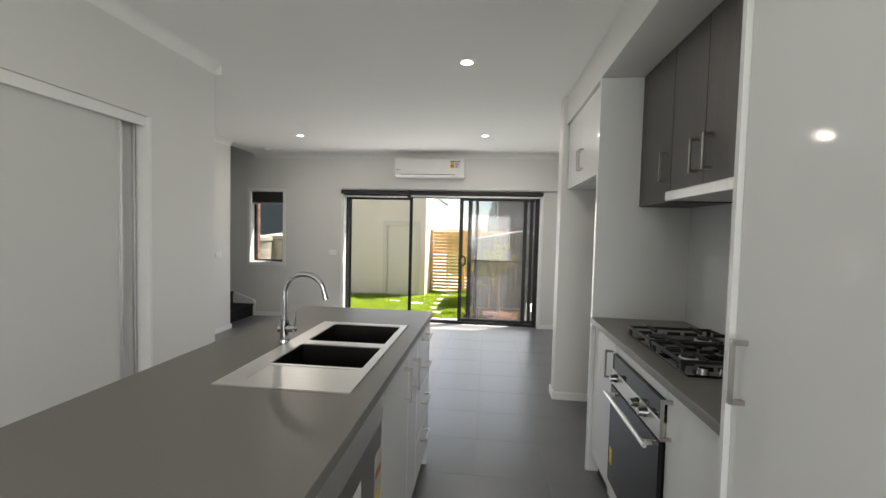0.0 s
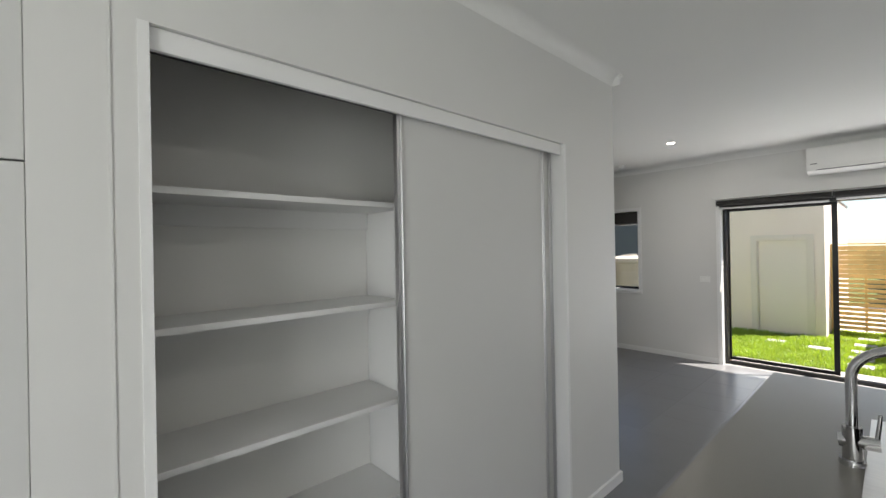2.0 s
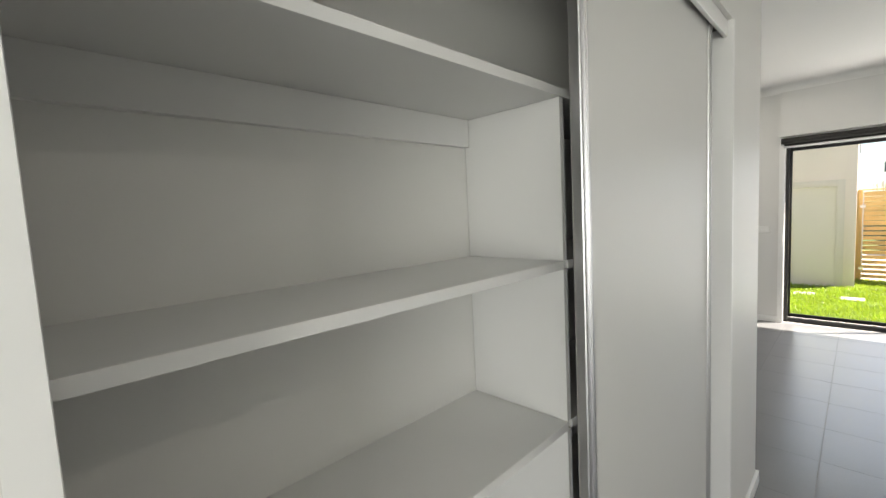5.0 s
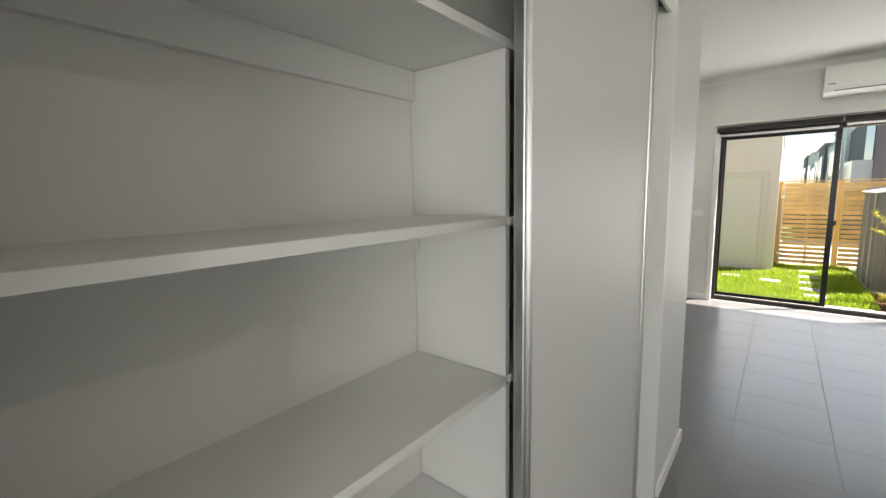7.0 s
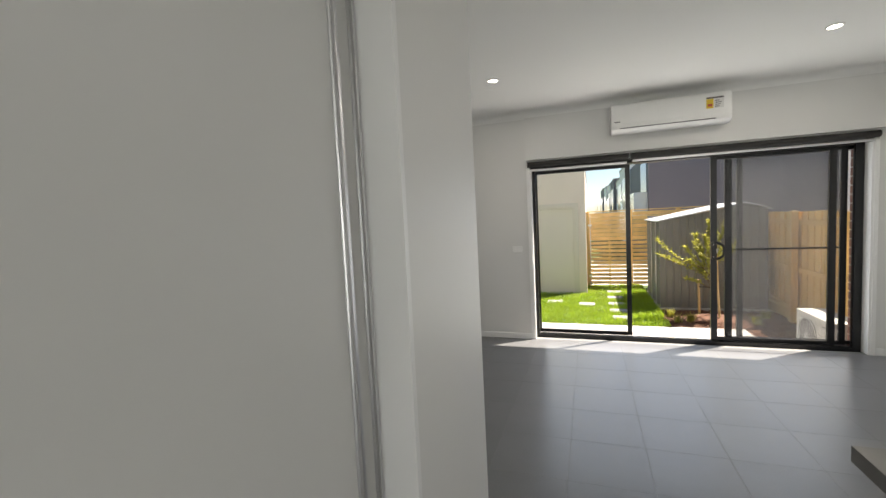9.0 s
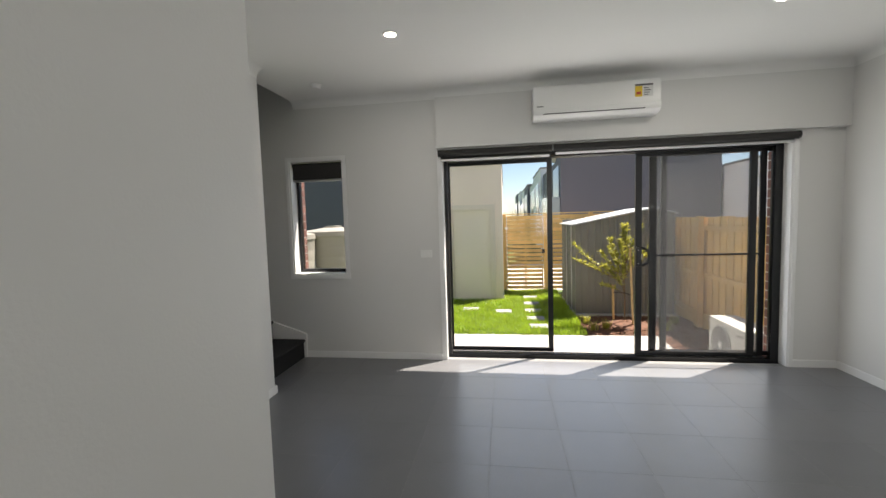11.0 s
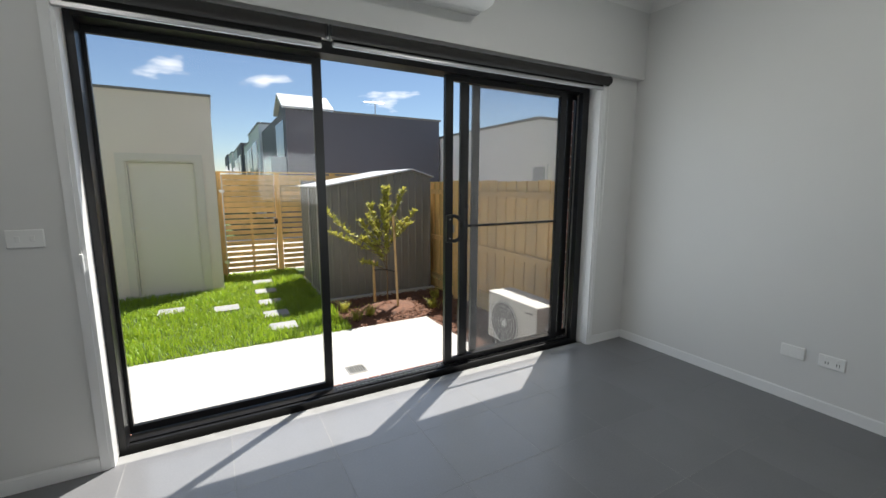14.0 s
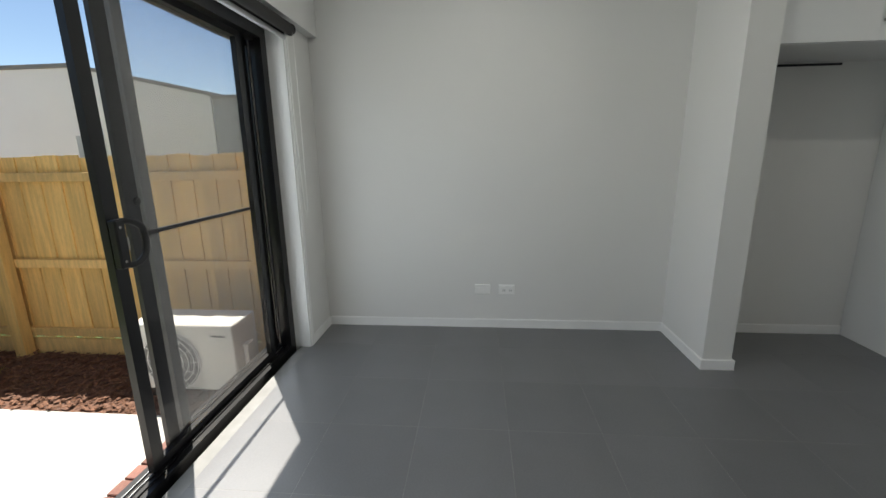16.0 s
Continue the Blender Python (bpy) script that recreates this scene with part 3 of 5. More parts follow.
hob = thing("gas_cooktop", (2.90, -4.40, BT), "black gas cooktop with four burners and cast-iron trivets", "cooktop")
part("plate", boxes((2.695, 3.09, -4.72, -4.09, BT + 0.0005, BT + 0.009), bev=0.003), OVENGL, hob)
for bx, by, r in ((2.79, -4.22, 0.055), (2.79, -4.52, 0.036), (2.99, -4.22, 0.036), (2.99, -4.52, 0.046)):
    bm = bmesh.new()
    rod(bm, (bx, by, BT + 0.009), (bx, by, BT + 0.019), r, r * 0.93, seg=24)
    b = part("burner", bm, STEEL, hob, "silver burner ring", smooth=True)
    bm = bmesh.new()
    rod(bm, (bx, by, BT + 0.019), (bx, by, BT + 0.028), r * 0.75, r * 0.7, seg=24)
    part("burner_cap", bm, IRON, b, smooth=True)
for ty0, ty1 in ((-4.375, -4.10), (-4.665, -4.39)):
    bm = bmesh.new()
    zt = BT + 0.045
    for xx in (2.70, 3.075):
        box(bm, xx - 0.005, xx + 0.005, ty0, ty1, zt - 0.012, zt)
    for yy in (ty0 + 0.005, ty1 - 0.005):
        box(bm, 2.70, 3.075, yy - 0.005, yy + 0.005, zt - 0.012, zt)
    ym = (ty0 + ty1) / 2
    for cx in (2.79, 2.99):
        box(bm, cx - 0.005, cx + 0.005, ty0, ym - 0.035, zt - 0.008, zt + 0.006)
        box(bm, cx - 0.005, cx + 0.005, ym + 0.035, ty1, zt - 0.008, zt + 0.006)
        box(bm, cx - 0.09, cx - 0.035, ym - 0.005, ym + 0.005, zt - 0.008, zt + 0.006)
        box(bm, cx + 0.035, cx + 0.09, ym - 0.005, ym + 0.005, zt - 0.008, zt + 0.006)
    for xx in (2.705, 3.07):
        for yy in (ty0 + 0.008, ty1 - 0.008):
            box(bm, xx - 0.007, xx + 0.007, yy - 0.007, yy + 0.007, BT + 0.009, zt)
    part("trivet", bm, IRON, hob, "cast-iron trivet")
for k in range(4):
    kx = 2.76 + k * 0.075
    bm = bmesh.new()
    rod(bm, (kx, -4.694, BT + 0.009), (kx, -4.694, BT + 0.03), 0.019, 0.016, seg=20)
    part("knob", bm, CHROME, hob, "chrome control knob", smooth=True)

structure("end_panel", boxes((2.62, XR - 0.001, -3.70, -3.662, 0.0, 2.349), bev=0.0015), WHITE, "white gloss end panel beside the fridge space", "panel")
structure("splashback", boxes((XR - 0.008, XR - 0.001, -5.098, -3.702, BT, 1.60)), mat("splashback_glass", (0.62, 0.64, 0.65), 0.12, var=0.01, scale=2, coat=0.4), "pale grey glass splashback", "splashback")
cabinet("tall_cupboard", "tall glossy white pantry cupboard with a steel handle", 2.62, XR - 0.001, -5.70, -5.118, 0.10, 2.348, -1, [(-5.70, -5.118, 0.10, 2.348, (-5.165, 1.105, 0.16, "z"))], group="tall cupboards")
cabinet("tall_cupboard", "tall glossy white pantry cupboard with a steel handle", 2.62, XR - 0.001, -6.30, -5.702, 0.10, 2.348, -1, [(-6.30, -5.702, 0.10, 2.348, (-6.25, 1.105, 0.16, "z"))], group="tall cupboards")
structure("tower_side_panel", boxes((2.605, XR - 0.001, -5.117, -5.10, 0.0, 2.349)), WHITE, "white edge panel of the tall cupboard", "panel")
structure("tower_kickboard", boxes((2.67, 2.685, -6.30, -5.12, 0.0, 0.098)), BLACKAL, "dark recessed kickboard", "kickboard")
cabinet("overhead_cabinet", "dark woodgrain overhead cupboard beside the rangehood", 2.858, XR - 0.001, -4.11, -3.702, 1.60, 2.348, -1, [(-4.11, -3.702, 1.60, 2.348, (-4.06, 1.778, 0.145, "z"))], DARKW, "dark overhead cupboards")
cabinet("overhead_cabinet", "dark woodgrain two-door overhead cupboard above the rangehood", 2.858, XR - 0.001, -4.712, -4.112, 1.652, 2.348, -1,
        [(-4.42, -4.112, 1.652, 2.348, (-4.368, 1.778, 0.145, "z")), (-4.712, -4.42, 1.652, 2.348, (-4.476, 1.778, 0.145, "z"))], DARKW, "dark overhead cupboards")
cabinet("overhead_cabinet", "dark woodgrain overhead cupboard beside the tall cupboard", 2.858, XR - 0.001, -5.098, -4.714, 1.60, 2.348, -1, [(-5.098, -4.714, 1.60, 2.348, (-4.76, 1.778, 0.145, "z"))], DARKW, "dark overhead cupboards")
hood = thing("rangehood", (2.99, -4.412, 1.588), "slim steel slide-out rangehood under the overhead cupboard", "rangehood")
part("front_strip", boxes((2.834, 2.857, -4.71, -4.114, 1.604, 1.649), bev=0.003), STEEL, hood)
part("canopy", boxes((2.858, XR - 0.01, -4.71, -4.114, 1.606, 1.649)), CARCASS, hood)
cabinet("fridge_cabinet", "white two-door overhead cupboard above the fridge space", 2.64, XR - 0.001, -3.66, -2.64, 1.803, 2.348, -1,
        [(-3.165, -2.64, 1.803, 2.348, (-3.125, 1.965, 0.145, "z")), (-3.66, -3.165, 1.803, 2.348, (-3.205, 1.965, 0.145, "z"))])
# thin black strip painted in for the shadow gap below the fridge cupboard
structure("fridge_shadow_gap", boxes((XR - 0.006, XR - 0.001, -3.35, -2.75, 1.78, 1.794)), BLACKAL, "black strip standing in for the shadow gap under the fridge cupboard", "vent")

# ---- pantry ----
def pantry_shelf(y0, y1, z, label):
    s = thing("pantry_shelf", (-0.285, (y0 + y1) / 2, z - 0.019), label, "shelf", "pantry shelves")
    part("board", boxes((-0.43, -0.1412, y0, y1, z - 0.019, z)), SHELF, s)
    part("edge_strip", boxes((-0.1410, -0.1395, y0, y1, z - 0.0193, z + 0.0002), bev=0.0004), SHELF, s)


for z in (1.684, 1.295, 0.908, 0.53):
    pantry_shelf(-5.999, -4.985 if z < 1.6 else -3.63, z, "white melamine pantry shelf, empty")
    if z < 1.6:
        pantry_shelf(-4.966, -3.63, z, "white melamine pantry shelf behind the sliding door, empty")
    solid("shelf_cleat", boxes((-0.43, -0.412, -5.999, -4.987, z - 0.092, z - 0.0195)), SHELF, "white batten under the back of a shelf", "batten", "shelf battens")
lo = 0.0
for hi in (0.51, 0.888, 1.275, 1.664):
    solid("pantry_divider", boxes((-0.428, -0.142, -4.984, -4.967, lo, hi)), SHELF, "white melamine upright between the shelves", "divider", "pantry dividers")
    lo = hi + 0.0205


def sliding_panel(x0, x1, y0, y1):
    d = thing("pantry_sliding_door", ((x0 + x1) / 2, (y0 + y1) / 2, 0.012), "pale grey sliding pantry door with silver edge stiles", "sliding door", "pantry sliding doors")
    part("board", boxes((x0 + 0.006, x1 - 0.006, y0 + 0.022, y1 - 0.022, 0.02, 2.022)), PANELW, d)
    for ya, yb in ((y0, y0 + 0.024), (y1 - 0.024, y1)):
        bm = bmesh.new()
        box(bm, x0, x1, ya, yb, 0.012, 2.027, bev=0.004, seg=2)
        box(bm, x1 - 0.001, x1 + 0.006, ya + (0.015 if ya == y0 else 0.002), ya + (0.021 if ya == y0 else 0.008), 0.012, 2.027, bev=0.001)
        part("stile", bm, ALU, d, "silver aluminium edge stile")
    part("bottom_rail", boxes((x0 + 0.002, x1 - 0.002, y0 + 0.024, y1 - 0.024, 0.012, 0.04)), ALU, d)


sliding_panel(-0.062, -0.036, -5.09, -4.135)
sliding_panel(-0.100, -0.074, -4.94, -4.01)
trk = thing("door_track", (-0.05, -4.93, 2.0), "white fascia track above the pantry sliding doors", "door track")
part("fascia", boxes((-0.028, -0.014, PO0 + 0.016, PO1 - 0.004, 1.998, 2.0555), bev=0.002), TRIM, trk)
part("channel", boxes((-0.12, -0.0285, PO0 + 0.016, PO1 - 0.004, 2.03, 2.0555)), BLACKAL, trk, "dark aluminium channel")
solid("floor_track", boxes((-0.11, -0.025, PO0 + 0.003, PO1 - 0.003, 0.0005, 0.008)), ALU, "low silver floor track of the pantry doors", "door track")
structure("pantry_jamb", boxes((-0.13, 0.004, PO1 - 0.002, PO1 + 0.016, 0, 2.0555), (-0.13, 0.004, PO0 - 0.010, PO0 + 0.014, 0, 2.0555)), TRIM, "white timber jambs of the pantry opening", "jamb")
structure("wall_corner_bead", boxes((0.0005, 0.003, -5.926, -5.92, 0.095, CZ - 0.06)), PAINT, "thin plaster bead beside the pantry opening", "trim")

# tall cupboard flush with the wall beside the pantry
tc = thing("tall_cupboard", (-0.2, -6.58, 0.0), "tall pale grey cupboard set flush in the wall", "cupboard")
part("body", boxes((-0.40, -0.022, -7.098, -6.105, 0.0, 2.055)), CARCASS, tc)
part("lower_door", boxes((-0.0215, -0.003, -7.096, -6.0612, 0.06, 1.6925), bev=0.0015), PANELW, tc)
part("upper_door", boxes((-0.0215, -0.003, -7.096, -6.0612, 1.697, 2.053), bev=0.0015), PANELW, tc)

# ---- living room ----
# sliding door set: black frame, fixed panes at both ends, one leaf slid open, fly screen
door = structure("door_1", bmesh.new(), BLACKAL, "black aluminium glass sliding door to the patio, one leaf slid open", "sliding door")
FX0, FX1, FZ = -0.253, 2.748, 2.0
part("door_frame", boxes((FX0, FX0 + 0.030, 0.13, 0.235, 0.0, FZ), (FX1 - 0.064, FX1, 0.13, 0.17, 0.0, FZ), (FX0 + 0.030, FX1 - 0.064, 0.13, 0.262, FZ - 0.06, FZ), (FX0 + 0.030, FX1 - 0.064, 0.13, 0.262, 0.0, 0.020),
                         (FX1 - 0.064, FX1 - 0.012, 0.1705, 0.262, FZ - 0.06, FZ), (FX1 - 0.064, FX1 - 0.012, 0.1705, 0.262, 0.0, 0.020),
                         (FX0 + 0.035, FX1 - 0.065, 0.13, 0.136, 0.020, 0.030), (FX0 + 0.035, FX1 - 0.065, 0.168, 0.174, 0.020, 0.028)), BLACKAL, door)
for yy in (0.198, 0.224):
    part("track", boxes((0.80, FX1 - 0.065, yy - 0.0015, yy + 0.0015, 0.0205, 0.029)), ALU, door, "silver running track in the sill")


def leaf(name, x0, x1, y, w, label, st=0.042, pane=GLASS, pname="pane", sr=0.0):
    zb, zt, sr = 0.03, FZ - 0.055, sr or st
    bm = boxes((x0, x0 + st, y - w, y + w, zb, zt), (x1 - sr, x1, y - w, y + w, zb, zt), (x0 + st, x1 - sr, y - w, y + w, zb, zb + 0.038), (x0 + st, x1 - sr, y - w, y + w, zt - 0.038, zt))
    ob = part(name, bm, BLACKAL, door, label)
    g = part(pname, boxes((x0 + st - 0.004, x1 - sr + 0.004, y - 0.0015, y + 0.0015, zb + 0.034, zt - 0.034)), pane, ob)
    g.visible_shadow = False
    return ob


leaf("fixed_pane_frame", FX0 + 0.009, 0.790, 0.25, 0.0115, "black framed fixed glass pane", 0.036, sr=0.048)
sl = leaf("sliding_leaf", 1.542, 2.574, 0.199, 0.0145, "black framed glass leaf slid open", 0.056)
leaf("fixed_pane_frame", 1.785, 2.735, 0.25, 0.0115, "black framed fixed glass pane", 0.052, sr=0.010)
sc = leaf("fly_screen", 1.673, 2.668, 0.2265, 0.0095, "black framed fly screen door", 0.064, SCREEN, "mesh", 0.050)
part("mid_rail", boxes((1.738, 2.6175, 0.219, 0.234, 0.975, 0.991)), BLACKAL, sc)
HXC, HYC = 1.570, 0.184   # handle on the leading stile
part("lock_plate", boxes((HXC - 0.030, HXC + 0.014, HYC - 0.034, HYC - 0.0005, 0.888, 1.068), bev=0.006), BLACK, sl, "black moulded lock plate")
bm = bmesh.new()
pts = [(HXC + 0.004, HYC - 0.02, 1.058), (HXC + 0.024, HYC - 0.036, 1.060)]
pts += [(HXC + 0.040 + 0.040 * math.sin(k / 8 * math.pi) ** 0.45, HYC - 0.044, 1.052 - k / 8 * 0.148) for k in range(9)]
pts += [(HXC + 0.024, HYC - 0.036, 0.896), (HXC + 0.004, HYC - 0.02, 0.898)]
tube(bm, pts, 0.0125, 12)
part("handle", bm, BLACK, sl, "black curved pull handle", smooth=True)
part("latch", boxes((HXC + 0.014, HXC + 0.028, HYC - 0.026, HYC - 0.008, 0.95, 1.0), bev=0.003), HANDLE, sl, "small silver latch tongue")
for zz in (0.915, 1.04):
    bm = bmesh.new()
    rod(bm, (HXC - 0.012, HYC - 0.036, zz), (HXC - 0.012, HYC - 0.0335, zz), 0.005, seg=12)
    part("screw", bm, HANDLE, sl)
bm = bmesh.new()
rod(bm, (1.725, 0.2165, 1.115), (1.725, 0.208, 1.115), 0.016, 0.013, seg=18)
part("screen_lock", bm, BLACK, sc, "small round black lock", smooth=True)
structure("door_reveal", boxes((DX0 + 0.0005, FX0, -0.006 + YW, 0.14, 0, DZ), (FX1, DX1 - 0.0005, -0.006 + YW, 0.14, 0, DZ), (FX0, FX1, YW - 0.006, 0.14, FZ, DZ - 0.0005)), TRIM, "white timber reveal lining the door opening", "reveal")
structure("door_architrave", boxes((DX0 - 0.028, DX0 + 0.004, YW - 0.014, YW - 0.0065, 0, DZ + 0.03), (DX1 - 0.004, DX1 + 0.028, YW - 0.014, YW - 0.0065, 0, DZ + 0.03)), TRIM, "narrow white architrave beside the sliding door", "architrave")

# roller blinds over the door
def roller(x0, x1, drop, label):
    b = thing("roller_blind", ((x0 + x1) / 2, -0.01, 1.98), label, "roller blind", "roller blinds over the door")
    yc, zc = -0.012, 2.0
    bm = bmesh.new()
    rod(bm, (x0 + 0.008, yc, zc), (x1 - 0.008, yc, zc), 0.031, seg=24)
    part("rolled_fabric", bm, BLIND, b, "dark rolled blockout fabric", smooth=True)
    if drop > 0.03:
        part("hanging_fabric", boxes((x0 + 0.02, x1 - 0.02, yc + 0.0285, yc + 0.030, zc - drop, zc)), BLIND, b)
    part("bottom_bar", boxes((x0 + 0.02, x1 - 0.02, yc + 0.02, yc + 0.036, zc - drop - 0.026, zc - drop), bev=0.005), ALU, b, "silver grey bottom bar")
    for xx in (x0, x1 - 0.006):
        bm = bmesh.new()
        rod(bm, (xx, yc, zc), (xx + 0.006, yc, zc), 0.034, seg=24)
        part("bracket", bm, BLACK, b, smooth=True)
    return b


roller(-0.282, 0.765, 0.048, "dark roller blind, nearly rolled up, above the fixed pane")
rb = roller(0.778, 2.778, 0.034, "long dark roller blind, rolled up above the sliding door")
bm = bmesh.new()
tube(bm, [(2.77, -0.03, 1.98), (2.77, -0.032, 1.5), (2.767, -0.03, 0.95), (2.765, -0.022, 0.90), (2.767, -0.012, 0.95), (2.77, 0.006, 1.5), (2.77, 0.006, 1.98)], 0.0018, 6)
part("chain", bm, PLASTIC, rb, "thin pale bead chain")

# side window
win = structure("window_1", bmesh.new(), BLACKAL, "tall narrow window with black sash and white reveal", "window")
part("window_reveal", boxes((WX0 + 0.0005, WX0 + 0.016, YW - 0.004, 0.16, WZ0, WZ1), (WX1 - 0.016, WX1 - 0.0005, YW - 0.004, 0.16, WZ0, WZ1), (WX0 + 0.016, WX1 - 0.016, YW - 0.004, 0.16, WZ1 - 0.016, WZ1 - 0.0005), (WX0 + 0.016, WX1 - 0.016, YW - 0.004, 0.16, WZ0 + 0.0005, WZ0 + 0.018)), TRIM, win, "white painted reveal")
part("architrave", boxes((WX0 - 0.03, WX0 + 0.002, YW - 0.014, YW - 0.0045, WZ0 - 0.036, WZ1 + 0.03), (WX1 - 0.002, WX1 + 0.034, YW - 0.014, YW - 0.0045, WZ0 - 0.036, WZ1 + 0.03), (WX0 + 0.002, WX1 - 0.002, YW - 0.014, YW - 0.0045, WZ1 - 0.002, WZ1 + 0.03), (WX0 + 0.002, WX1 - 0.002, YW - 0.014, YW - 0.0045, WZ0 - 0.036, WZ0 + 0.002)), TRIM, win, "white timber architrave")
sash = part("window_frame", boxes((WX0 + 0.0165, WX0 + 0.046, 0.142, 0.19, WZ0 + 0.019, WZ1 - 0.017), (WX1 - 0.046, WX1 - 0.0165, 0.142, 0.19, WZ0 + 0.019, WZ1 - 0.017), (WX0 + 0.046, WX1 - 0.046, 0.142, 0.19, WZ0 + 0.019, WZ0 + 0.05), (WX0 + 0.046, WX1 - 0.046, 0.142, 0.19, WZ1 - 0.048, WZ1 - 0.017)), BLACKAL, win)
g = part("pane", boxes((WX0 + 0.045, WX1 - 0.045, 0.164, 0.168, WZ0 + 0.048, WZ1 - 0.046)), GLASS, sash)
g.visible_shadow = False
part("winder", boxes((-1.45, -1.38, 0.12, 0.142, WZ0 + 0.022, WZ0 + 0.04), bev=0.004), BLACK, sash)
wb = thing("window_blind", (-1.48, 0.07, 1.9), "small dark roller blind, partly lowered in the window", "roller blind")
bm = bmesh.new()
rod(bm, (WX0 + 0.022, 0.075, 1.963), (WX1 - 0.022, 0.075, 1.963), 0.022, seg=20)
part("rolled_fabric", bm, BLIND, wb, smooth=True)
part("hanging_fabric", boxes((WX0 + 0.03, WX1 - 0.03, 0.051, 0.0525, 1.82, 1.965)), BLIND, wb)
part("bottom_bar", boxes((WX0 + 0.03, WX1 - 0.03, 0.044, 0.060, 1.797, 1.82), bev=0.005), ALU, wb, "silver grey bottom bar")

# air conditioner
ac = thing("air_conditioner", (1.105, -0.03, 2.215), "white split-system air conditioner on the bulkhead above the door", "air conditioner")
AX0, AX1, AY = 0.59, 1.62, -0.0305
prof = [(AY, 2.49), (AY - 0.165, 2.49), (AY - 0.18, 2.484), (AY - 0.187, 2.47), (AY - 0.19, 2.30), (AY - 0.186, 2.285), (AY - 0.06, 2.218), (AY - 0.03, 2.215), (AY, 2.218)]
bm = bmesh.new()
prism(bm, prof, "x", AX0, AX1)
ends = [e for e in bm.edges if abs(e.verts[0].co.x - e.verts[1].co.x) < 1e-6]
bmesh.ops.bevel(bm, geom=ends, offset=0.006, segments=2, affect="EDGES")
acb = part("body", bm, PLASTIC, ac, smooth=True)
flap = [(AY - 0.191, 2.297), (AY - 0.200, 2.293), (AY - 0.203, 2.27), (AY - 0.196, 2.245), (AY - 0.165, 2.222), (AY - 0.08, 2.214), (AY - 0.07, 2.219), (AY - 0.16, 2.228), (AY - 0.187, 2.25)]
bm = bmesh.new()
prism(bm, flap, "x", AX0 + 0.004, AX1 - 0.004)
part("flap", bm, PLASTIC, ac, "curved white air flap", smooth=True)
part("outlet_slot", boxes((AX0 + 0.08, AX1 - 0.13, AY - 0.2045, AY - 0.196, 2.2465, 2.2525)), BLACK, ac, "dark outlet slot")
part("energy_label", boxes((1.415, 1.472, AY - 0.1915, AY - 0.188, 2.345, 2.43)), YELLOW, acb, "yellow energy rating label")
part("star_arc", boxes((1.425, 1.462, AY - 0.1925, AY - 0.1917, 2.362, 2.385)), mat("label_red", (0.5, 0.08, 0.03), 0.5, var=0.03), acb)
part("info_label", boxes((1.478, 1.555, AY - 0.1915, AY - 0.188, 2.345, 2.43)), PAPER, acb, "white printed label")
part("label_head", boxes((1.415, 1.555, AY - 0.1920, AY - 0.188, 2.433, 2.447)), GREYTXT, acb)
for k in range(4):
    part("print_bar", boxes((1.484, 1.52 + 0.008 * (k % 3), AY - 0.1922, AY - 0.1917, 2.355 + k * 0.018, 2.362 + k * 0.018)), GREYTXT, acb)
part("maker_mark", boxes((0.62, 0.675, AY - 0.1915, AY - 0.188, 2.312, 2.32)), GREYTXT, acb)

# power points and switches
def plate_east(y, z, kind):
    p = thing("power_point" if kind else "wall_plate", (XR, y, z), "white double power point low on the wall" if kind else "white blank-looking socket plate low on the wall", "socket", "wall sockets")
    x = XR - 0.0005
    part("plate", boxes((x - 0.009, x, y - 0.058, y + 0.058, z - 0.036, z + 0.036), bev=0.003), PLASTIC, p)
    if kind:
        for s in (-1, 1):
            for dz in (-0.006, 0.006):
                part("slot", boxes((x - 0.0096, x - 0.0088, y + s * 0.024 - 0.006 + dz, y + s * 0.024 - 0.003 + dz, z - 0.012, z + 0.002)), BLACK, p)
            part("rocker", boxes((x - 0.013, x - 0.009, y + s * 0.024 - 0.007, y + s * 0.024 + 0.007, z + 0.012, z + 0.026), bev=0.001), PLASTIC, p)
    else:
        for s in (-1, 0, 1):
            part("insert", boxes((x - 0.0105, x - 0.009, y + s * 0.03 - 0.01, y + s * 0.03 + 0.01, z - 0.012, z + 0.012), bev=0.001), PLASTIC, p)


plate_east(-1.15, 0.30, False)
plate_east(-1.328, 0.298, True)
sw = thing("light_switch", (-1.56, -1.13, 1.042), "white light switch plate on the wall beside the stairs", "light switch")
part("plate", boxes((-1.5595, -1.551, -1.178, -1.062, 1.006, 1.078), bev=0.003), PLASTIC, sw)
part("rocker", boxes((-1.551, -1.547, -1.129, -1.113, 1.03, 1.055), bev=0.001), PLASTIC, sw)
sw = thing("light_switch", (-0.42, YW, 1.05), "white light switch plate on the garden wall", "light switch")
part("plate", boxes((-0.49, -0.375, YW - 0.009, YW - 0.0005, 1.015, 1.087), bev=0.003), PLASTIC, sw)
for s in (-1, 1):
    part("rocker", boxes((-0.432 + s * 0.022 - 0.007, -0.432 + s * 0.022 + 0.007, YW - 0.013, YW - 0.009, 1.04, 1.063), bev=0.001), PLASTIC, sw)
solid("blind_chain_clip", boxes((-0.275, -0.262, YW - 0.028, YW - 0.0145, 0.90, 0.98), bev=0.003), PLASTIC, "small white chain clip beside the door", "clip")

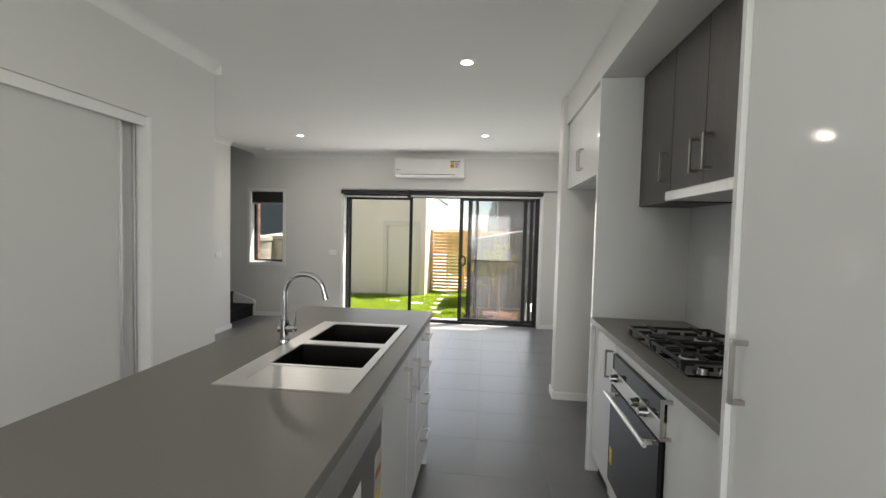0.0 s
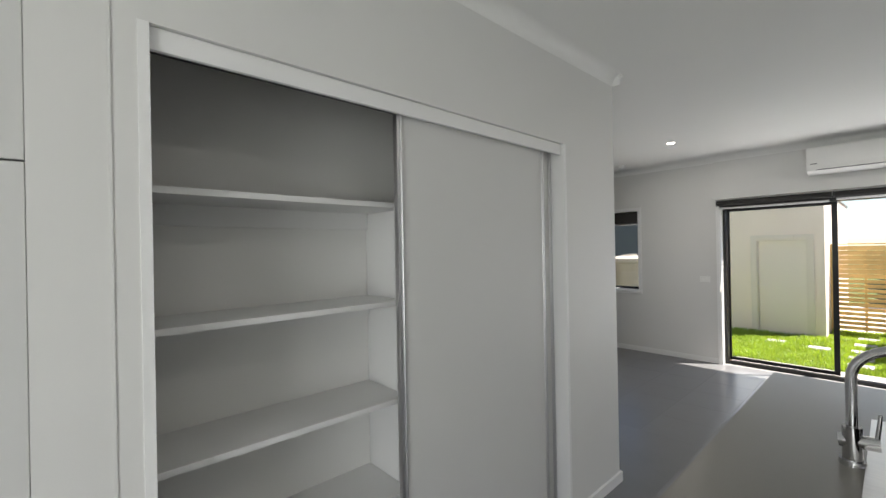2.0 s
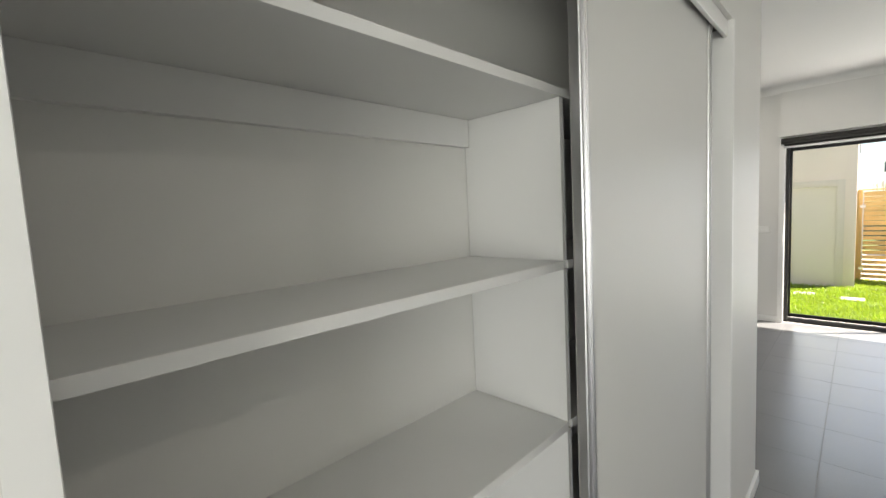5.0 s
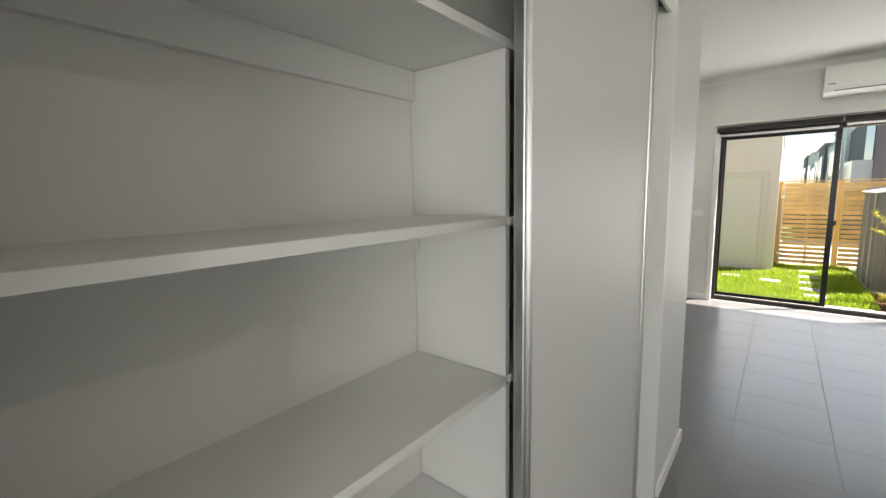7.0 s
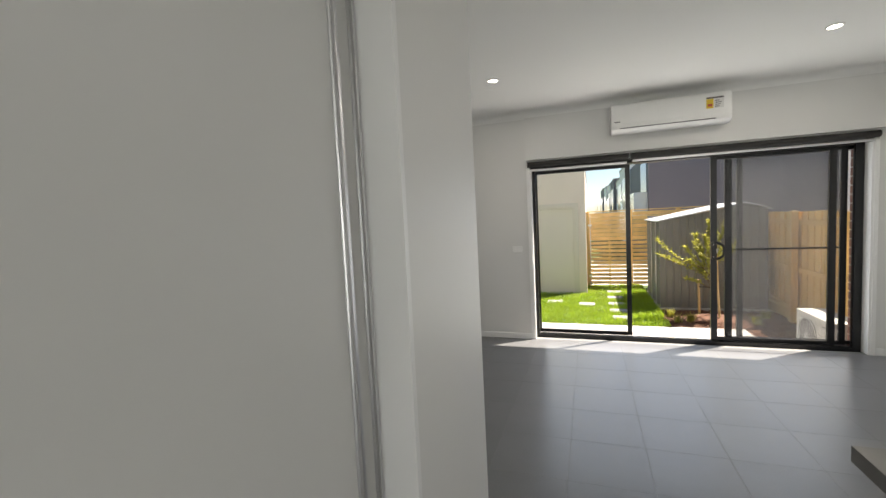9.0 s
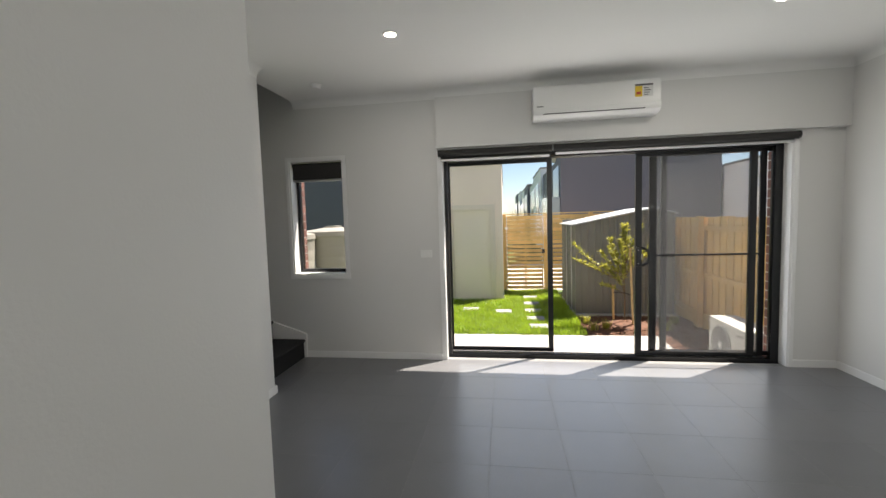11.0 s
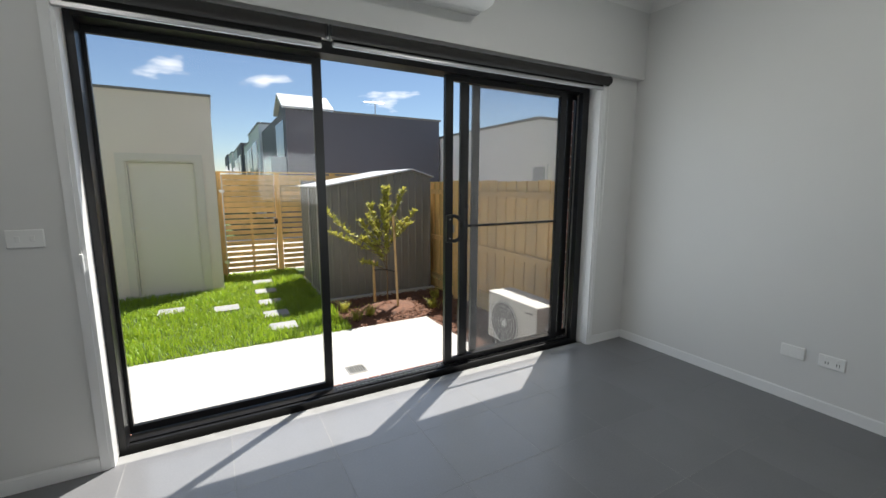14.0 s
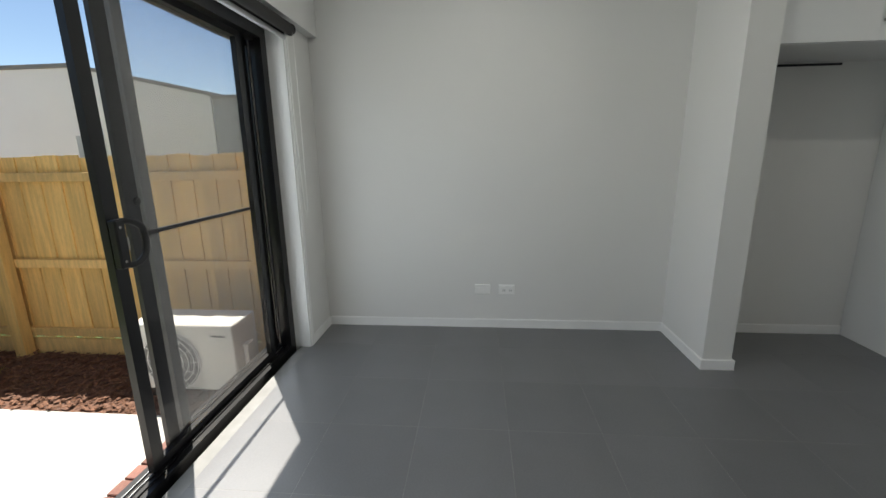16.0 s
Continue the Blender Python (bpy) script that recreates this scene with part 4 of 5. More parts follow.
# stairs: carpeted steps turning up beside the garden wall
st = thing("staircase", (-2.2, -0.44, 0), "staircase with charcoal carpet and a pale painted string", "staircase")
SY = (-0.862, YW - 0.026)
for k in range(6):
    xa = -1.745 - (0 if k == 0 else 0.34 + (k - 1) * 0.25)
    zt = 0.19 * (k + 1)
    bm = boxes((-3.39, xa, *SY, 0.0 if k == 0 else 0.19 * k, zt - 0.03), (-3.39, xa + 0.022, *SY, zt - 0.03, zt))
    rim = [e for e in bm.edges if abs(e.calc_length() - (SY[1] - SY[0])) < 1e-4 and all(abs(v.co.x - xa - 0.022) < 1e-4 for v in e.verts)]
    bmesh.ops.bevel(bm, geom=rim, offset=0.012, segments=3, affect="EDGES")
    part("step", bm, CARPET, st, "charcoal carpeted step")
bm = bmesh.new()
prism(bm, [(-1.715, 0.0), (-1.715, 0.235), (-1.74, 0.255), (-2.27, 0.43), (-2.5, 0.56), (-3.39, 1.25), (-3.39, 0.0)], "y", YW - 0.025, YW - 0.0005)
part("string", bm, TRIM, st, "pale painted string board")

# ---- patio and garden ----
slab = structure("patio", boxes((-0.62, 2.50, 0.3385, 2.36, GZ - 0.12, GZ), bev=0.006), CONC, "pale broom-finished concrete patio slab", "patio")
grate = thing("floor_drain", (1.25, 1.30, GZ), "small square grey drain grate in the patio", "drain")
part("rim", boxes((1.165, 1.335, 1.215, 1.232, GZ + 0.0005, GZ + 0.004), (1.165, 1.335, 1.368, 1.385, GZ + 0.0005, GZ + 0.004), (1.165, 1.182, 1.232, 1.368, GZ + 0.0005, GZ + 0.004), (1.318, 1.335, 1.232, 1.368, GZ + 0.0005, GZ + 0.004)), STEEL, grate)
part("pit", boxes((1.182, 1.318, 1.232, 1.368, GZ + 0.0004, GZ + 0.001)), BLACK, grate)
for k in range(6):
    part("bar", boxes((1.188 + k * 0.022, 1.198 + k * 0.022, 1.232, 1.368, GZ + 0.001, GZ + 0.004)), STEEL, grate)

# bricks on the outer reveals and under the door
BRK = None


def brick(x, y, z, sx, sy, sz):
    """One brick, its lower corner at (x, y, z)."""
    global BRK
    if BRK is None:
        BRK = finish("brick", boxes((0, 1, 0, 1, 0, 1), bev=0.03), BRICK)
    ob = new("brick", BRK)
    ob.parent = wall_brick
    ob.location, ob.scale = (x, y, z), (sx, sy, sz)


for k in range(28):
    z = GZ + k * 0.086
    half = k % 2
    brick(BX1 - 0.004, 0.264 if z < 2.0 else 0.232, z, 0.11 if half else 0.23, 0.078 if z < 2.0 else 0.11, 0.076)
    brick(BX0 - (0.106 if half else 0.226), 0.232, z, 0.11 if half else 0.23, 0.11, 0.076)
    if WZ0 - 0.09 < z < WZ1:
        brick(WX0 - (0.106 if half else 0.226), 0.232, z, 0.11 if half else 0.23, 0.11, 0.076)
        brick(WX1 - 0.004, 0.232, z, 0.11 if half else 0.23, 0.11, 0.076)
for k in range(35):
    brick(BX0 + 0.004 + k * 0.0858, 0.226, -0.115, 0.076, 0.122, 0.10)

# lawn
rng = np.random.default_rng(7)
structure("lawn_soil", boxes((-4.2, 1.46, 2.362, 6.3, GZ - 0.05, GZ - 0.008), (-4.2, -0.62, 0.339, 2.362, GZ - 0.05, GZ - 0.008), (1.46, 3.25, 5.3, 6.3, GZ - 0.05, GZ - 0.008)), SOIL, "dark soil under the lawn", "lawn")
STONES = [(0.84, 2.78), (0.83, 3.32), (0.83, 3.92), (0.84, 4.58), (0.86, 5.25), (0.28, 3.86), (-0.35, 4.05)]
n = 52000
px, py = rng.uniform(-3.6, 1.52, n), rng.uniform(2.34, 6.2, n)
keep = ~((px < 0.3) & (py > 4.98))
for sx, sy in STONES:
    keep &= ~((np.abs(px - sx) < 0.15) & (np.abs(py - sy) < 0.135))
keep &= ~((px > 1.52) & (py > 3.55) & (py < 5.3))
# thicker towards the viewer's strip, thinner far to the side
keep &= (px > -1.6) | (rng.random(n) < 0.35)
px, py = px[keep], py[keep]
n = len(px)
patch = 0.5 + 0.5 * np.sin(px * 5.1 + 1.3 * np.sin(py * 3.3)) * np.sin(py * 4.3 + 0.7)
h = (0.035 + 0.05 * rng.random(n)) * (0.7 + 0.8 * patch)
h = np.where((px > 1.05) & (py < 4.2), h * 1.5, h)
ang, lean, wid = rng.uniform(0, math.tau, n), rng.uniform(0.1, 0.7, n), rng.uniform(0.0035, 0.0065, n)
ca, sa = np.cos(ang), np.sin(ang)
base = np.stack([px, py, np.full(n, GZ - 0.01)], 1)
side = np.stack([-sa, ca, np.zeros(n)], 1) * wid[:, None]
mid = base + np.stack([ca * lean * h * 0.25, sa * lean * h * 0.25, h * 0.6], 1)
tip = base + np.stack([ca * lean * h, sa * lean * h, h], 1)
verts = np.stack([base - side, base + side, mid + side * 0.8, mid - side * 0.8, tip], 1).reshape(-1, 3)
i0 = np.arange(n) * 5
quads = np.stack([i0, i0 + 1, i0 + 2, i0 + 3], 1)
tris = np.stack([i0 + 3, i0 + 2, i0 + 4], 1)
me = bpy.data.meshes.new("grass")
me.from_pydata(verts.tolist(), [], quads.tolist() + tris.tolist())
me.materials.append(GRASS)
tagged(new("grass", me), "lush green unmown lawn grass", "grass", kind="stuff")
for sx, sy in STONES:
    bm = boxes((sx - 0.15, sx + 0.15, sy - 0.13, sy + 0.13, GZ - 0.03, GZ + 0.028), bev=0.006)
    solid("stepping_stone", bm, PAVER, "grey rectangular stepping stone set in the lawn", "stepping stone", "stepping stones")

# mulch bed
structure("garden_bed", boxes((1.462, 3.30, 2.362, 3.62, GZ - 0.06, GZ - 0.004), (2.502, 3.30, 0.3385, 2.362, GZ - 0.06, GZ - 0.004)), MULCH, "brown bark mulch garden bed", "garden bed")
n = 5200
mx, my = rng.uniform(1.48, 3.28, n), rng.uniform(0.3, 3.6, n)
keep = (my > 2.37) | (mx > 2.51)
mx, my = mx[keep], my[keep]
n = len(mx)
ang, ln, wd = rng.uniform(0, math.tau, n), rng.uniform(0.012, 0.035, n), rng.uniform(0.005, 0.012, n)
mound = 0.07 * np.exp(-((mx - 2.2) ** 2 + (my - 2.9) ** 2) / 0.05)
u = np.stack([np.cos(ang), np.sin(ang), rng.uniform(-0.4, 0.4, n)], 1) * ln[:, None]
v = np.stack([-np.sin(ang), np.cos(ang), rng.uniform(-0.4, 0.4, n)], 1) * wd[:, None]
c = np.stack([mx, my, GZ + 0.006 + 0.012 * rng.random(n) + mound], 1)
w = np.array([0, 0, 0.006])
verts = np.stack([c - u - v, c + u - v, c + u + v, c - u + v, c - u * 0.8 + w, c + u * 0.8 + w], 1).reshape(-1, 3)
i0 = np.arange(n) * 6
faces = np.concatenate([np.stack([i0, i0 + 1, i0 + 5, i0 + 4], 1), np.stack([i0 + 2, i0 + 3, i0 + 4, i0 + 5], 1)]).tolist() + np.concatenate([np.stack([i0 + 1, i0 + 2, i0 + 5], 1), np.stack([i0 + 3, i0, i0 + 4], 1)]).tolist()
me = bpy.data.meshes.new("bark_chips")
me.from_pydata(verts.tolist(), [], faces)
me.materials.append(CHIP)
tagged(new("bark_chips", me), "loose reddish-brown bark chips", "mulch", kind="stuff")
# soil mound round the sapling
bm = bmesh.new()
bmesh.ops.create_uvsphere(bm, u_segments=28, v_segments=12, radius=1, matrix=Matrix.LocRotScale((2.2, 2.9, GZ - 0.02), None, (0.40, 0.34, 0.10)))
for v in bm.verts:
    v.co += noise.noise_vector(v.co * 9) * 0.012
solid("mulch_mound", bm, MULCH, "low mulch mound round the sapling", "mulch", kind="stuff", smooth=True)


def tuft(x, y, name, label, count, hgt, material):
    bm = bmesh.new()
    for _ in range(count):
        a, l, hh = random.uniform(0, math.tau), random.uniform(0.3, 1.1), hgt * random.uniform(0.6, 1.1)
        p = Vector((x + random.gauss(0, 0.025), y + random.gauss(0, 0.025), GZ))
        d = Vector((math.cos(a), math.sin(a), 0))
        s = Vector((-d.y, d.x, 0)) * 0.004
        m = p + d * l * hh * 0.3 + Vector((0, 0, hh * 0.65))
        t = p + d * l * hh + Vector((0, 0, hh))
        q = [bm.verts.new(k) for k in (p - s, p + s, m + s, m - s, t)]
        bm.faces.new(q[:4]), bm.faces.new((q[3], q[2], q[4]))
    solid(name, bm, material, label, "plant", "small garden plants")


for x, y in ((1.66, 2.62), (1.86, 2.70), (2.98, 3.05), (2.72, 2.62), (1.62, 3.0)):
    tuft(x, y, "grass_tuft", "small green strappy plant in the mulch bed", 70, 0.16, LEAF)

# sapling with stakes
tree = thing("sapling", (2.2, 2.95, GZ), "young yellow-green sapling tied between two timber stakes", "tree")
bm = bmesh.new()
tube(bm, [(2.20, 2.95, GZ), (2.205, 2.95, 0.0), (2.19, 2.94, 0.35), (2.205, 2.93, 0.75), (2.22, 2.92, 1.16)], [0.012, 0.011, 0.010, 0.007, 0.003], 8)
part("trunk", bm, BARK, tree, smooth=True)
limbs = []


def limb(a, b, up, leaves):
    a, b = Vector(a), Vector(b)
    pts = [a.lerp(b, k / 5) + Vector((0, 0, up * math.sin(k / 5 * math.pi))) for k in range(6)]
    bm = bmesh.new()
    tube(bm, pts, [0.006, 0.0055, 0.005, 0.004, 0.003, 0.0015], 6)
    part("branch", bm, BARK, tree, smooth=True)
    limbs.append((pts, leaves))


for tip, zs, up, leaves in (((1.40, 2.86, 0.93), 0.42, -0.10, 34), ((1.42, 2.92, 0.69), 0.34, -0.03, 34), ((1.80, 2.80, 0.28), 0.10, 0.03, 22), ((1.62, 3.00, 0.62), 0.30, -0.03, 16),
                            ((1.80, 2.80, 0.80), 0.30, 0.0, 34), ((1.95, 2.85, 1.00), 0.40, 0.0, 44), ((1.98, 3.05, 0.86), 0.30, 0.0, 40), ((2.08, 2.75, 0.98), 0.45, 0.0, 44), ((1.88, 2.92, 0.58), 0.20, 0.0, 34),
                            ((2.16, 2.90, 1.22), 0.50, 0.02, 40), ((2.42, 2.88, 1.19), 0.55, 0.02, 36), ((2.58, 2.85, 0.90), 0.45, 0.02, 34), ((2.56, 2.95, 0.74), 0.40, 0.03, 26), ((2.30, 3.10, 1.00), 0.45, 0.0, 34),
                            ((2.12, 2.74, 0.62), 0.22, 0.0, 34), ((2.06, 2.98, 0.50), 0.12, 0.0, 30), ((2.30, 2.74, 0.78), 0.35, 0.0, 30)):
    limb((2.2, 2.94, zs), tip, up, leaves)
limbs.append(([Vector((2.20, 2.93, 0.6)).lerp(Vector((2.22, 2.92, 1.20)), k / 5) for k in range(6)], 30))
bm = bmesh.new()
for pts, leaves in limbs:
    for j in range(leaves * 3):
        u = 5 * (0.30 + 0.70 * random.random() ** 0.8)
        k = min(4, int(u))
        p = pts[k].lerp(pts[k + 1], u - k)
        f = (pts[k + 1] - pts[k]).normalized()
        a = random.uniform(0, math.tau)
        d = (f * random.uniform(0.3, 1.1) + Vector((math.cos(a), math.sin(a), random.uniform(-0.5, 0.9)))).normalized()
        ln, wd = random.uniform(0.045, 0.095), random.uniform(0.011, 0.019)
        s = d.cross(Vector((random.uniform(-0.4, 0.4), random.uniform(-0.4, 0.4), 1))).normalized() * wd
        up = s.cross(d).normalized() * 0.006
        q = [bm.verts.new(w) for w in (p, p + d * ln * 0.45 + s + up, p + d * ln, p + d * ln * 0.45 - s + up)]
        bm.faces.new((q[0], q[1], q[2])), bm.faces.new((q[0], q[2], q[3]))
part("crown", bm, LEAF, tree, "sparse crown of narrow leaves")
for a, b in (((2.06, 3.06, GZ - 0.02), (2.045, 3.04, 0.24)), ((2.27, 2.74, GZ - 0.02), (2.24, 2.80, 0.86))):
    d = thing("tree_stake", a, "square pale timber stake beside the sapling", "stake", "tree stakes")
    bm = bmesh.new()
    rod(bm, a, b, 0.021, 0.019, seg=4)
    part("post", bm, STAKE, d)
bm = bmesh.new()
tube(bm, [(2.05, 3.02, 0.12), (2.19, 2.93, 0.13), (2.25, 2.81, 0.12)], 0.009, 6)
part("tie", bm, BLACK, tree, "black rubber tie")

# outdoor condenser
cu = thing("outdoor_condenser", (2.85, 0.92, GZ), "white outdoor air-conditioning condenser with a round fan guard", "condenser")
part("cabinet", boxes((2.70, 3.00, 0.55, 1.30, GZ + 0.07, 0.16), bev=0.008), mat("condenser_paint", (0.74, 0.73, 0.68), 0.4, var=0.02, scale=4), cu)
for yy in (0.66, 1.18):
    part("foot", boxes((2.69, 3.01, yy - 0.03, yy + 0.03, GZ, GZ + 0.069)), BLACK, cu)
fy, fz = 1.02, -0.11
bm = bmesh.new()
rod(bm, (2.6985, fy, fz), (2.6995, fy, fz), 0.215, seg=40)
fg = part("fan_opening", bm, mat("fan_shadow_grey", (0.2, 0.2, 0.2), 0.6), cu)
for r in (0.05, 0.09, 0.13, 0.17, 0.205, 0.218):
    bm = bmesh.new()
    tube(bm, [(2.688, fy + r * math.cos(k * math.tau / 36), fz + r * math.sin(k * math.tau / 36)) for k in range(37)], 0.0028, 6)
    part("guard_ring", bm, PLASTIC, fg, smooth=True)
bm = bmesh.new()
for k in range(12):
    a = k * math.tau / 12
    tube(bm, [(2.689, fy + 0.03 * math.cos(a), fz + 0.03 * math.sin(a)), (2.689, fy + 0.218 * math.cos(a), fz + 0.218 * math.sin(a))], 0.0022, 5)
rod(bm, (2.685, fy, fz), (2.698, fy, fz), 0.032, seg=18)
part("guard_spokes", bm, PLASTIC, fg, smooth=True)
part("maker_mark", boxes((2.6985, 2.6995, 0.60, 0.71, 0.075, 0.088)), GREYTXT, cu)
part("valve_cover", boxes((2.80, 2.90, 0.515, 0.5495, -0.25, -0.02), bev=0.008), PLASTIC, cu)

# paling fence along the boundary
fence = thing("paling_fence", (3.33, 3.1, GZ), "tall treated-pine paling fence along the garden", "fence")
y, k = 0.28, 0
FXF = 3.335
while y < 7.6:
    top = 1.30 + random.uniform(-0.012, 0.012)
    dx = 0.0 if k % 2 else 0.014
    part("paling", boxes((FXF + dx, FXF + dx + 0.014, y, y + 0.112, GZ + 0.14, top)), PINEV, fence)
    y += 0.094
    k += 1
for zr in (1.14, 0.42, -0.20):
    part("rail", boxes((FXF - 0.036, FXF - 0.0005, 0.28, 7.6, zr - 0.036, zr + 0.036), bev=0.003), PINE, fence)
part("plinth_board", boxes((FXF - 0.02, FXF - 0.0005, 0.28, 7.6, GZ - 0.02, GZ + 0.139)), PINE, fence)
for yp in (0.6, 2.85, 5.1, 7.3):
    part("post", boxes((FXF - 0.126, FXF - 0.037, yp - 0.05, yp + 0.05, GZ - 0.05, 1.31), bev=0.004), PINEV, fence)

# slatted gate and screen across the end of the garden
gate = thing("slatted_gate", (0.80, 6.0, GZ), "horizontal timber slat gate in a metal frame", "gate")
scr = thing("slatted_fence", (2.3, 6.0, GZ), "horizontal timber slat screen beside the gate", "fence")
for k in range(18):
    z = GZ + 0.08 + k * 0.0965
    hgt = 0.070 if k < 11 else 0.090
    part("slat", boxes((0.385, 1.215, 6.0, 6.018, z, z + hgt), bev=0.002), PINE, gate)
    part("slat", boxes((1.33, 3.2, 6.0, 6.018, z, z + hgt), bev=0.002), PINE, scr)
for xx in (0.37, 1.20):
    part("frame_upright", boxes((xx - 0.016, xx + 0.016, 6.02, 6.05, GZ + 0.05, 1.40)), ALU, gate)
part("brace", boxes((0.79, 0.83, 6.019, 6.035, GZ + 0.05, 1.40)), PINEV, gate)
part("latch", boxes((1.19, 1.25, 5.97, 5.999, 0.52, 0.62), bev=0.004), BLACK, gate)
for zz in (-0.15, 1.1):
    part("hinge", boxes((0.33, 0.41, 5.985, 5.999, zz, zz + 0.05)), STEEL, gate)
for xx in (0.325, 1.28, 2.3, 3.22):
    part("post", boxes((xx - 0.045, xx + 0.045, 6.019, 6.10, GZ - 0.05, 1.44), bev=0.003), PINEV, scr)
solid("gate_cap", boxes((0.29, 3.28, 5.99, 6.11, 1.4405, 1.462)), PINE, "thin timber capping over the slat screen", "capping")

structure("driveway", boxes((0.29, 9.0, 6.32, 11.95, GZ - 0.2, GZ - 0.01)), CONC, "pale concrete driveway behind the slat gate", "driveway")

# garden shed
shed = thing("garden_shed", (2.15, 4.4, GZ), "dark grey ribbed steel garden shed with a pale roof", "shed")
HX0, HX1, HY0, HY1 = 1.56, 3.20, 3.62, 5.25
part("base_slab", boxes((HX0 - 0.02, HX1 + 0.04, HY0 - 0.08, HY1 + 0.05, GZ - 0.05, GZ + 0.035)), CONC, shed, "pale concrete base slab")
ridge = 2.88


def roof_z(x):
    return 1.21 + (x - HX0) / (ridge - HX0) * 0.25 if x < ridge else 1.46 - (x - ridge) / (HX1 - ridge) * 0.10


bm = bmesh.new()
x = HX0
prev = None
prof = []
while x < HX1 - 0.001:
    for dx, dy in ((0.0, 0.0), (0.075, 0.0), (0.085, -0.012), (0.105, -0.012), (0.115, 0.0)):
        if x + dx <= HX1:
            prof.append((x + dx, HY0 + dy))
    x += 0.118
prof.append((HX1, HY0))
for xx, yy in prof:
    cur = (bm.verts.new((xx, yy, GZ + 0.036)), bm.verts.new((xx, yy, roof_z(xx))))
    if prev:
        bm.faces.new((prev[0], cur[0], cur[1], prev[1]))
    prev = cur
part("front_sheet", bm, SHEDM, shed, "ribbed dark grey steel sheet")
bm = bmesh.new()
prev = None
y = HY0 + 0.004
while y < HY1:
    for dy, dx in ((0.0, 0.0), (0.075, 0.0), (0.085, -0.012), (0.105, -0.012), (0.115, 0.0)):
        cur = (bm.verts.new((HX0 + dx, y + dy, GZ + 0.036)), bm.verts.new((HX0 + dx, y + dy, 1.21)))
        if prev:
            bm.faces.new((prev[0], prev[1], cur[1], cur[0]))
        prev = cur
    y += 0.118
part("side_sheet", bm, SHEDM, shed, "ribbed dark grey steel sheet")
part("back_wall", boxes((HX0, HX1, HY1 + 0.005, HY1 + 0.02, GZ + 0.036, 1.30), (HX1 - 0.012, HX1, HY0 + 0.01, HY1, GZ + 0.036, 1.34)), SHEDM, shed)
for yy in (3.95, 4.55):
    part("door_edge", boxes((HX0 - 0.03, HX0 - 0.013, yy - 0.015, yy + 0.015, GZ + 0.04, 1.19)), ALU, shed, "silver door edge strip")
bm = bmesh.new()
prism(bm, [(HX0 - 0.06, 1.205), (ridge, 1.468), (HX1 + 0.04, 1.36), (HX1 + 0.04, 1.378), (ridge, 1.488), (HX0 - 0.06, 1.225)], "y", HY0 - 0.05, HY1 + 0.06)
part("roof", bm, ROOFM, shed, "pale sheet roof")

# garage across the lawn
gar = thing("garage", (-1.28, 7.0, GZ), "cream rendered garage with a white side door", "garage")
GX = 0.285
part("wall", boxes((-2.85, -0.80, 5.0, 5.2, GZ - 0.05, 2.50), (0.03, GX, 5.0, 5.2, GZ - 0.05, 2.50), (-0.80, 0.03, 5.0, 5.2, 1.57, 2.50), (GX - 0.2, GX, 5.2, 11.0, GZ - 0.05, 2.50), (-2.85, -2.65, 5.2, 11.0, GZ - 0.05, 2.50)), RENDER, gar)
part("parapet_cap", boxes((-2.87, GX + 0.02, 4.98, 5.22, 2.5005, 2.535), (GX - 0.22, GX + 0.02, 5.22, 11.0, 2.5005, 2.535)), SHEDM, gar, "dark metal parapet capping")
part("roof", boxes((-2.65, GX - 0.2, 5.2, 11.0, 2.30, 2.36)), ROOFM, gar)
gd = part("door", boxes((-0.775, 0.005, 5.045, 5.085, GZ + 0.02, 1.545)), GDOOR, gar, "white painted flush door")
part("door_frame", boxes((-0.90, -0.80, 4.975, 4.9995, GZ, 1.67), (0.03, 0.13, 4.975, 4.9995, GZ, 1.67), (-0.80, 0.03, 4.975, 4.9995, 1.57, 1.67), (-0.7995, -0.778, 5.0, 5.12, GZ, 1.5695), (0.008, 0.0295, 5.0, 5.12, GZ, 1.5695), (-0.778, 0.008, 5.0, 5.12, 1.548, 1.5695)), GFRAME, gar, "raised border round the door")
part("threshold", boxes((-0.80, 0.03, 4.96, 5.1, GZ - 0.02, GZ + 0.018)), CONC, gar)
bm = bmesh.new()
rod(bm, (-0.70, 5.045, 0.62), (-0.70, 5.0, 0.62), 0.014, seg=12)
box(bm, -0.715, -0.60, 4.994, 5.006, 0.61, 0.63)
part("door_handle", bm, STEEL, gd)

